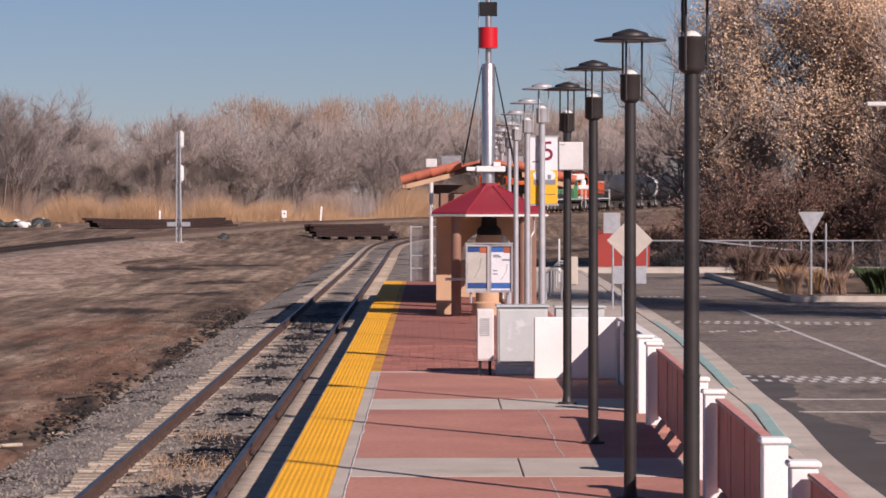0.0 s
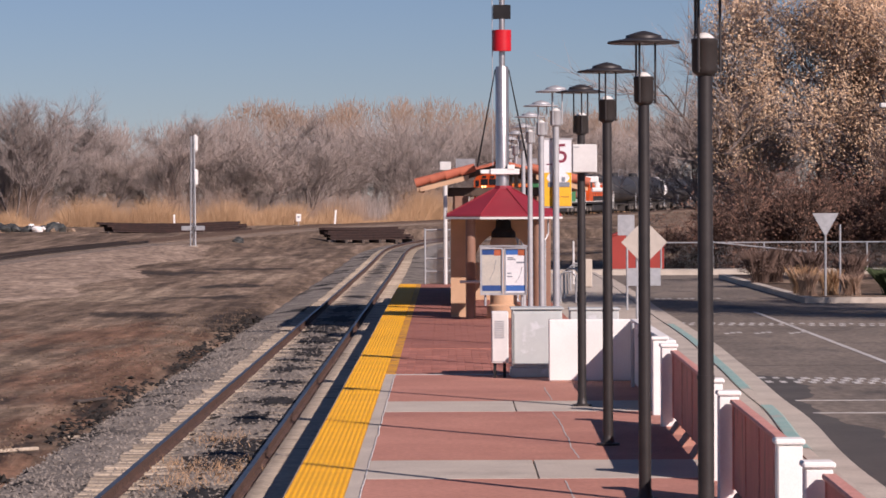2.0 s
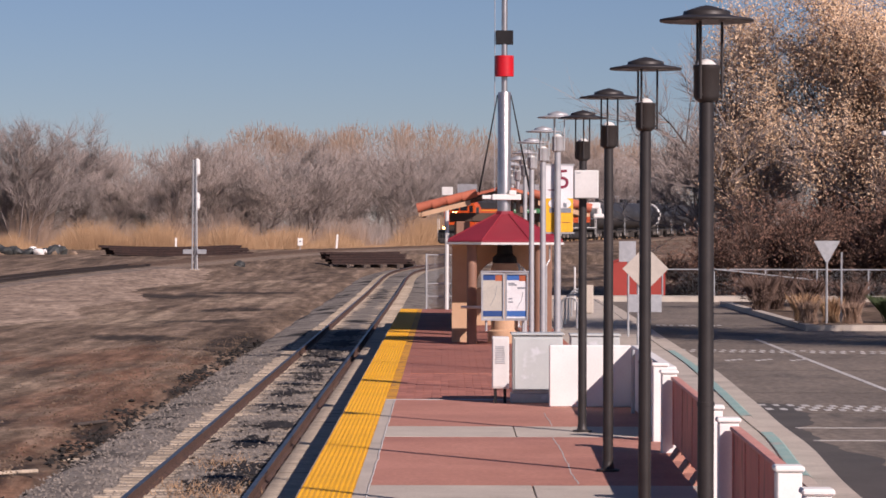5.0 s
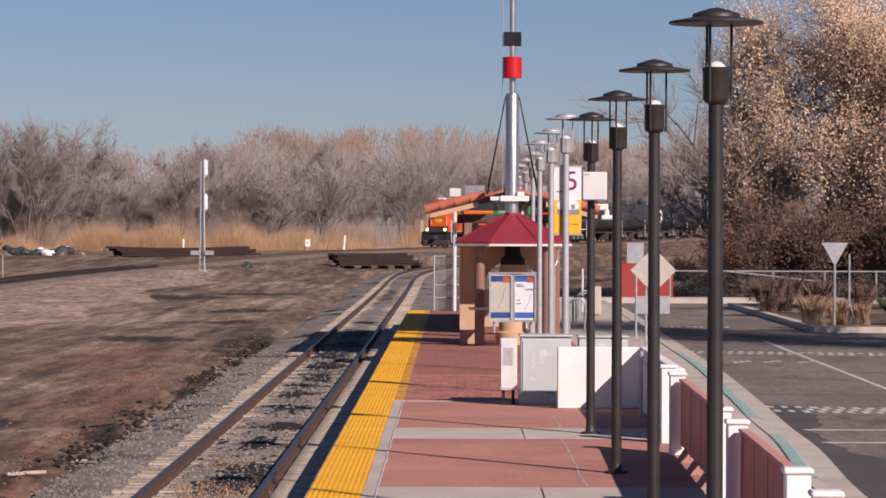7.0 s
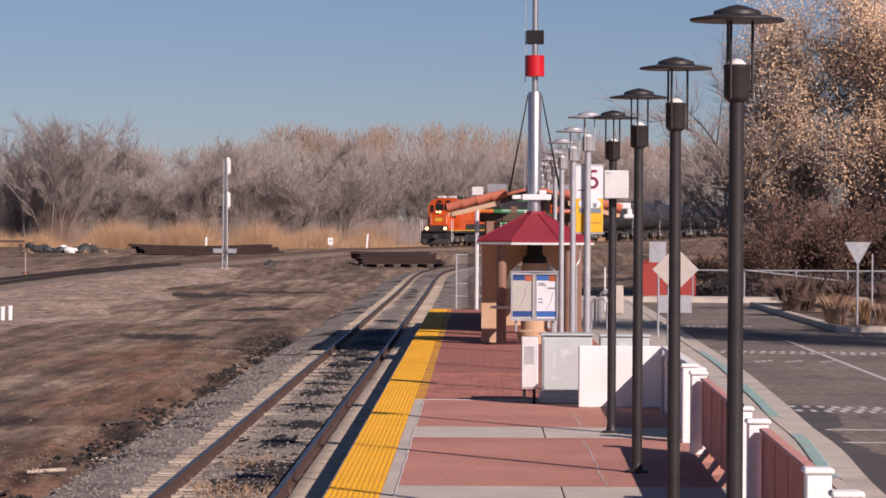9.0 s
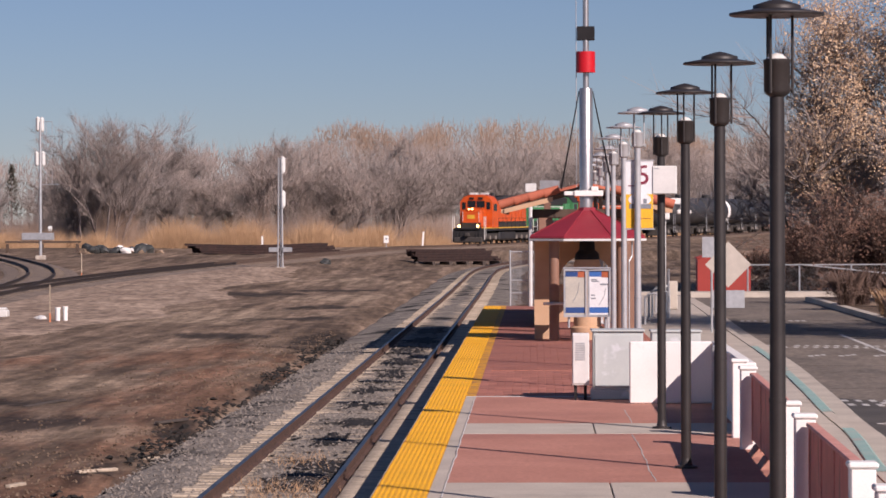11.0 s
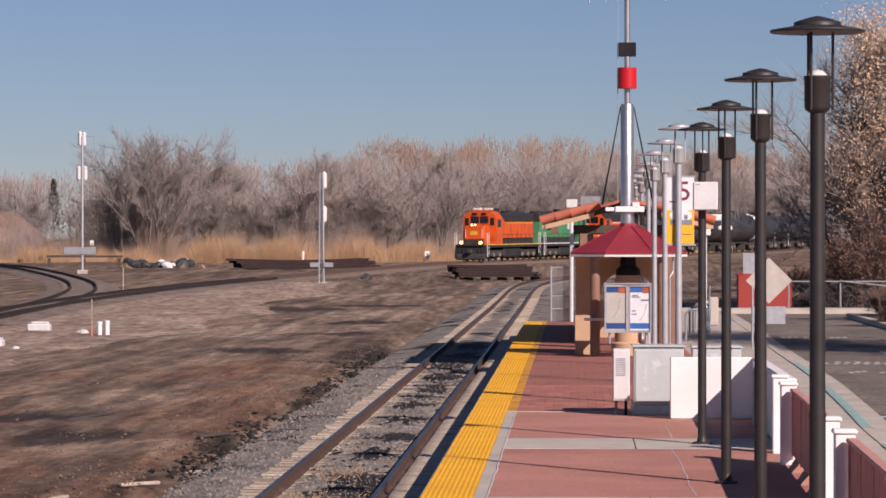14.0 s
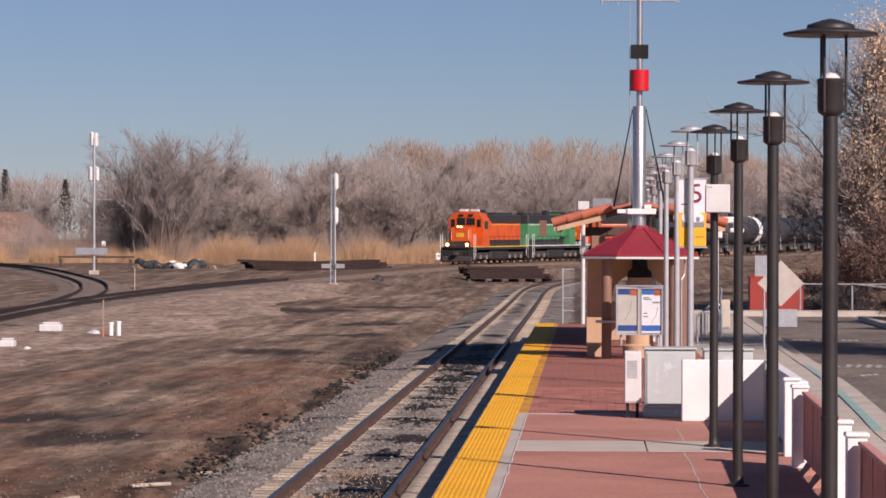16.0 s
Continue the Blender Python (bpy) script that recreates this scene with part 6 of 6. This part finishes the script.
bxs("lower_plate", [((-0.39, -0.004, 0.95), (0.38, 0.004, 1.36))], M_GALV, sg, bev=0.002)
sg = tagged(thing("parking_sign", 4.85, 86, -0.02), "upright grey sign plate on a post, seen from behind", "sign")
tubes("post", [((0, 0.04, 0), (0, 0.04, 2.55), 0.03)], M_GALV, sg)
bxs("plate", [((-0.25, -0.004, 2.0), (0.2, 0.004, 2.55))], M_GALV, sg, bev=0.002)
sg = tagged(thing("yield_sign", 11.45, 97, 0), "triangular yield sign seen from its bare metal back", "sign")
tubes("post", [((0, 0.05, 0), (0, 0.05, 2.45), 0.035)], M_GALV, sg)
bm = bmesh.new()
v = [bm.verts.new((x, y, z)) for y in (-0.004, 0.004) for x, z in ((-0.40, 2.50), (0.40, 2.50), (0.035, 1.85), (-0.035, 1.85))]
for q in ((0, 1, 2, 3), (7, 6, 5, 4), (0, 4, 5, 1), (1, 5, 6, 2), (2, 6, 7, 3), (3, 7, 4, 0)):
    bm.faces.new([v[a] for a in q])
part("plate", bm, M_GALV, sg)
sg = tagged(thing("sign_post", 11.95, 97.5, 0), "bare steel sign post beside the yield sign", "post")
tubes("tube", [((0, 0, 0), (0, 0, 2.15), 0.03)], M_GALV, sg)
rb = tagged(thing("red_hut", 8.35, 140, -0.1), "low red-painted hut across the car park", "hut")
bm = bmesh.new()
gable = [(-1.15, 0), (1.15, 0), (1.15, 1.0), (-0.25, 1.72), (-1.15, 1.42)]
f0 = bm.faces.new([bm.verts.new((x, 0, z)) for x, z in gable])
ex = bmesh.ops.extrude_face_region(bm, geom=[f0])["geom"]
bmesh.ops.translate(bm, vec=(0, 1.6, 0), verts=[q for q in ex if isinstance(q, bmesh.types.BMVert)])
part("wall", bm, M_REDWALL, rb)
for (xa, za), (xb, zb) in (((1.2, 0.98), (-0.25, 1.725)), ((-0.25, 1.725), (-1.2, 1.41))):
    bm = bmesh.new()
    v = [bm.verts.new((x, y, z + h)) for h in (0.0, 0.06) for x, z, y in ((xa, za, -0.06), (xb, zb, -0.06), (xb, zb, 1.68), (xa, za, 1.68))]
    for q in ((0, 1, 2, 3), (4, 5, 6, 7), (0, 1, 5, 4), (1, 2, 6, 5), (2, 3, 7, 6), (3, 0, 4, 7)):
        bm.faces.new([v[a] for a in q])
    part("roof", bm, M_REDWALL, rb)
bxs("vent", [((-0.2, -0.03, 0.85), (0.05, 0.0, 1.1))], M_DARK, rb)
cf = tagged(thing("chain_link_fence", 9.2, 137.5, -0.1), "galvanised chain link fence behind the car park", "fence")
for i in range(8):
    tubes("fence_post", [((2.2 * i, 0, 0), (2.2 * i, 0, 1.2), 0.04)], M_GALV, cf, n=6)
tubes("top_rail", [((0, 0, 1.18), (15.4, 0, 1.18), 0.03)], M_GALV, cf, n=6)
tubes("loose_rail", [((2.2, -0.1, 1.2), (6.4, -0.1, 0.75), 0.03)], M_GALV, cf, n=6)
verts, faces = [], []
for i in range(-10, 130):
    for sx in (-1, 1):
        x0 = 0.12 * i
        a, b = (x0, x0 + 1.15) if sx > 0 else (x0 + 1.15, x0)
        if min(a, b) < 0 or max(a, b) > 15.4:
            continue
        k = len(verts)
        verts += [(a - 0.0018, 0, 0.02), (a + 0.0018, 0, 0.02), (b + 0.0018, 0, 1.17), (b - 0.0018, 0, 1.17)]
        faces.append((k, k + 1, k + 2, k + 3))
tagged(soup("wire_mesh", verts, faces, M_GALV, cf), kind="stuff")
wb = tagged(thing("bracket_pole", 4.28, 103, 0), "white steel pole carrying a bent white bracket arm", "pole")
tubes("pole_tube", [((0, 0, 0), (0, 0, 3.6), 0.05)], M_BOXW, wb)
bxs("bracket_arm", [((0.0, -0.12, 3.48), (0.62, 0.12, 3.68)), ((-0.08, -0.12, 3.0), (0.16, 0.12, 3.5)), ((0.40, -0.12, 3.18), (0.85, 0.12, 3.32)), ((0.5, -0.1, 3.3), (0.66, 0.1, 3.5))], M_WHITE, wb, bev=0.03)
bl = tagged(thing("concrete_post", 4.75, 108, 0), "stubby pale concrete post", "post")
bxs("block", [((-0.16, -0.16, 0), (0.16, 0.16, 0.95))], M_CONC, bl, bev=0.03)
for x, y in ((4.2, 98), (4.45, 112)):
    p = tagged(thing("slim_post", x, y, 0), "slim white post beside the pavement", "post")
    tubes("tube", [((0, 0, 0), (0, 0, 1.5), 0.035)], M_BOXW, p, n=8)
pl = tagged(thing("parking_lamp", 15.2, 100, -0.1), "car park lamp with a flat pale head on an arm", "street lamp")
tubes("pole", [((0, 0, 0), (0, 0, 5.85), 0.08)], M_GALV, pl)
bxs("lamp_head", [((-1.7, -0.15, 5.85), (-0.95, 0.15, 6.0))], M_BOXW, pl, bev=0.03)
tubes("arm", [((0, 0, 5.8), (-1.0, 0, 5.92), 0.035)], M_GALV, pl)

# planting by the island
r = random.Random(21)


def tuft(x, y, h, n, material, label, lean=0.45, w=0.005, name="dry_bush"):
    root = tagged(thing(name, x, y, 0), label, "bush")
    verts, faces = [], []
    for i in range(n):
        a, l = r.uniform(0, 6.28), r.uniform(0.1, 1) * lean
        hh = h * r.uniform(0.5, 1.05)
        u = Vector((math.cos(a + 1.57), math.sin(a + 1.57), 0)) * w
        p, q = Vector((r.gauss(0, 0.12), r.gauss(0, 0.12), -0.03)), Vector((math.cos(a) * l * hh * 1.6, math.sin(a) * l * hh * 1.6, hh))
        m = p.lerp(q, 0.55) + Vector((0, 0, hh * 0.12))
        b = len(verts)
        verts += [p - u, p + u, m + u, q, m - u]
        faces.append((b, b + 1, b + 2, b + 3, b + 4))
    soup("crown", verts, faces, material, root)
    return root


for x, y, h in ((10.9, 97, 0.75), (11.7, 98, 0.85), (12.2, 97, 0.7), (10.95, 99, 0.9)):
    tuft(x, y, h, 700, M_GRASS if h > 0.8 else M_TWIGB, "dry ornamental bush with straw-coloured stems")
for x, y, h in ((10.9, 112, 1.25), (11.6, 113, 1.3), (12.4, 110, 1.2), (13.2, 105, 1.2)):
    b = tuft(x, y, h, 500, M_BUSH, "dark rounded shrub with small dead leaves by the kerb", 0.45, 0.006, "shrub")
    dome = []
    for _ in range(420):
        a, e = r.uniform(0, 6.28), r.uniform(0.05, 1.5)
        rad = h * 0.62 * r.uniform(0.55, 1.0) * (0.85 + 0.2 * math.sin(3 * a))
        p = Vector((math.cos(a) * math.cos(e) * rad, math.sin(a) * math.cos(e) * rad, 0.25 * h + math.sin(e) * rad))
        dome.append((p, p + Vector((r.gauss(0, 0.05), r.gauss(0, 0.05), 0.08))))
    soup("foliage", *leaves_mesh(dome, 6, 0.028, r, 0.06), M_BUSH, b)
jn = tuft(13.6, 97.5, 0.85, 1800, M_GREEN, "low green juniper on the planting island", 0.7, 0.012, "juniper")
sh1, tw = bare_tree(401, 8.0, 3, 3, M_BUSH, "dark bare tree beside the car park entry", wild=0.22, spread=0.5, w=0.016)
sh1.matrix_basis = pose(19.2, 113, -0.1)
sh2 = copy_thing(cw[0], pose(17.5, 81.5, -0.15, 0, 0, 80))

# oil pools, painted station shade, clods and scraps along the track
M_OILSHADE = mat("oil_and_shade_black", (0.020, 0.018, 0.016), (0.035, 0.031, 0.028), 2.0, 0.85, 0, 0.5, 14.0, 0.4, spec=0.25)
# The four patches from y = 82 on paint the station's shadow blacker.
for i, (x, y, a, b) in enumerate(((-3.05, 44.0, 0.62, 1.9), (-3.0, 47.2, 0.6, 1.4), (-3.2, 52.5, 0.4, 1.6), (-3.0, 57, 0.45, 1.5), (-3.1, 62.5, 0.4, 1.6), (-3.3, 68, 0.45, 2.2), (-3.2, 75, 0.5, 2.6), (-2.95, 39.0, 0.35, 0.9), (-3.25, 82, 0.6, 3.4), (-3.3, 89, 0.62, 3.6), (-3.2, 96.5, 0.62, 3.8), (-3.25, 105, 0.6, 4.0))):
    bm = bmesh.new()
    rim = []
    for q in range(56):
        t = 2 * math.pi * q / 56
        k = 0.72 + 0.5 * noise.noise((math.cos(t) * 1.4, math.sin(t) * 1.4, i * 3.1)) + 0.5 * noise.noise((math.cos(t) * 5, math.sin(t) * 5, i * 7.7))
        px = max(-0.66, min(0.66, x + 3.26 + a * k * math.cos(t))) - 3.26
        rim.append((px, y + b * k * math.sin(t)))
    c = bm.verts.new((x, y, -0.585))
    vs = [bm.verts.new((px, py, -0.45 - 0.15 - 0.03 * abs(px + 3.26) + 0.012)) for px, py in rim]
    for q in range(56):
        bm.faces.new((c, vs[q], vs[(q + 1) % 56]))
    ro = random.Random(50 + i)
    for _ in range(34):
        sx, sy, sr = max(-0.6, min(0.6, x + 3.26 + ro.gauss(0, a * 0.75))) - 3.26, y + ro.gauss(0, b * 0.8), ro.uniform(0.015, 0.075)
        w = [bm.verts.new((sx + sr * ro.uniform(0.5, 1.2) * math.cos(1.05 * q), sy + 2.6 * sr * ro.uniform(0.5, 1.2) * math.sin(1.05 * q), -0.583 - 0.03 * abs(sx + 3.26))) for q in range(6)]
        bm.faces.new(w)
    tagged(part("oil_stain", bm, M_OILSHADE), "black patch between the rails, oil near by and painted station shade farther on", "stain", kind="structure")
verts, faces = [], []
rc = np.random.RandomState(15)
for i in range(5000):
    y = 36 + 70 * rc.rand() ** 1.5
    x = -6.1 - abs(rc.normal(0, 1.6)) if i % 3 else rc.uniform(-16, -6.2)
    s = rc.uniform(0.01, 0.032)
    z = zg(x, y) if i % 4 == 0 else zbase(y)
    o = rc.normal(0, 0.3, (5, 3)) * s
    b = len(verts)
    for k, (u, v, w2) in enumerate(((1, 0, 0), (0, 1, 0), (-1, 0, 0), (0, -1, 0), (0, 0, 0.9))):
        verts.append((x + u * s + o[k, 0], y + v * s + o[k, 1], z + w2 * s + o[k, 2]))
    faces += [(b, b + 1, b + 4), (b + 1, b + 2, b + 4), (b + 2, b + 3, b + 4), (b + 3, b, b + 4)]
tagged(soup("dirt_clods", verts, faces, M_CLOD), "small clods and pebbles strewn on the dirt", "gravel", kind="stuff")
for x, y, L, rz in ((-6.75, 40.2, 0.42, 15), (-6.9, 43.5, 0.5, 70), (-6.2, 46.5, 0.7, 40), (-6.3, 57, 1.1, 65), (-9.4, 62.5, 2.4, 80), (-6.0, 50.2, 0.6, 30)):
    p = tagged(thing("wood_scrap", x, y, zg(x, y), rz), "weathered scrap of wood lying on the dirt", "debris", "scraps along the ballast")
    bm = bmesh.new()
    bx(bm, (-L / 2, -0.05, -0.01), (L / 2, 0.05, 0.04), 0.012)
    for v in bm.verts:
        v.co.y += 0.03 * math.sin(v.co.x * 3)
    part("plank", bm, M_TIE if L < 1 else M_TIEOLD, p)
verts, faces = [], []
rl = np.random.RandomState(23)
for i in range(2600):
    y = 38 + 62 * rl.rand() ** 1.3
    x = -5.9 + 0.5 * noise.noise((y * 0.22, 6, 0)) + rl.normal(0, 0.17)
    if noise.noise((y * 0.3, 1.5, 0)) < -0.12:
        continue
    s = rl.uniform(0.015, 0.06)
    z = zg(x, y) if i % 3 == 0 else z
    o = rl.normal(0, 0.35, (5, 3)) * s
    b = len(verts)
    for k, (u, v, w2) in enumerate(((1.4, 0, 0), (0, 1, 0), (-1.4, 0, 0), (0, -1, 0), (0, 0, 0.8))):
        verts.append((x + u * s + o[k, 0], y + v * s + o[k, 1], z + w2 * s + o[k, 2]))
    faces += [(b, b + 1, b + 4), (b + 1, b + 2, b + 4), (b + 2, b + 3, b + 4), (b + 3, b, b + 4)]
tagged(soup("track_litter", verts, faces, M_OILSHADE), "dark bark and cinder litter along the ballast edge", "debris", kind="stuff")
# loose stones on the ballast and dead weeds between the rails
verts, faces = [], []
rs = np.random.RandomState(8)
for i in range(15000):
    y = 36 + 60 * rs.rand() ** 1.6
    x = -3.26 + rs.uniform(-3.4, 1.5)
    if abs(abs(x + 3.26) - 0.7525) < 0.11:
        continue
    d = abs(x + 3.26)
    z = -0.45 + (np.interp(d, [0, 0.5, 0.9, 1.6, 2.35, 2.8, 3.5], [-0.15, -0.165, -0.19, -0.19, -0.26, -0.38, -0.16]) if d < 2.8 else -0.15)
    if d > 2.75:
        continue
    s = rs.uniform(0.015, 0.04)
    b = len(verts)
    o = rs.normal(0, 0.25, (6, 3)) * s
    for k, (u, v, w2) in enumerate(((1, 0, 0), (0, 1, 0), (-1, 0, 0), (0, -1, 0), (0, 0, 0.8), (0, 0, -0.8))):
        verts.append((x + u * s + o[k, 0], y + v * s + o[k, 1], z + w2 * s + o[k, 2]))
    faces += [(b, b + 1, b + 4), (b + 1, b + 2, b + 4), (b + 2, b + 3, b + 4), (b + 3, b, b + 4)]
tagged(soup("ballast_stones", verts, faces, M_STONE), "loose grey ballast stones along the track", "gravel", kind="stuff")
verts, faces = [], []
for i in range(650):
    cx, c2 = ((-3.05, 41.3), (-3.4, 40.2), (-2.9, 42.6), (-3.5, 43), (-3.3, 47.5))[i % 5]
    x, y = cx + rs.normal(0, 0.22), c2 + rs.normal(0, 0.7)
    h = rs.uniform(0.04, 0.17)
    b = len(verts)
    dx, dy = rs.normal(0, 0.12), rs.normal(0, 0.2)
    verts += [(x - 0.005, y, -0.63), (x + 0.005, y, -0.63), (x + dx, y + dy, -0.62 + h)]
    faces.append((b, b + 1, b + 2))
tagged(soup("dead_weeds", verts, faces, M_GRASS), "straw-coloured dead weeds between the rails", "weeds", kind="stuff")
motions()
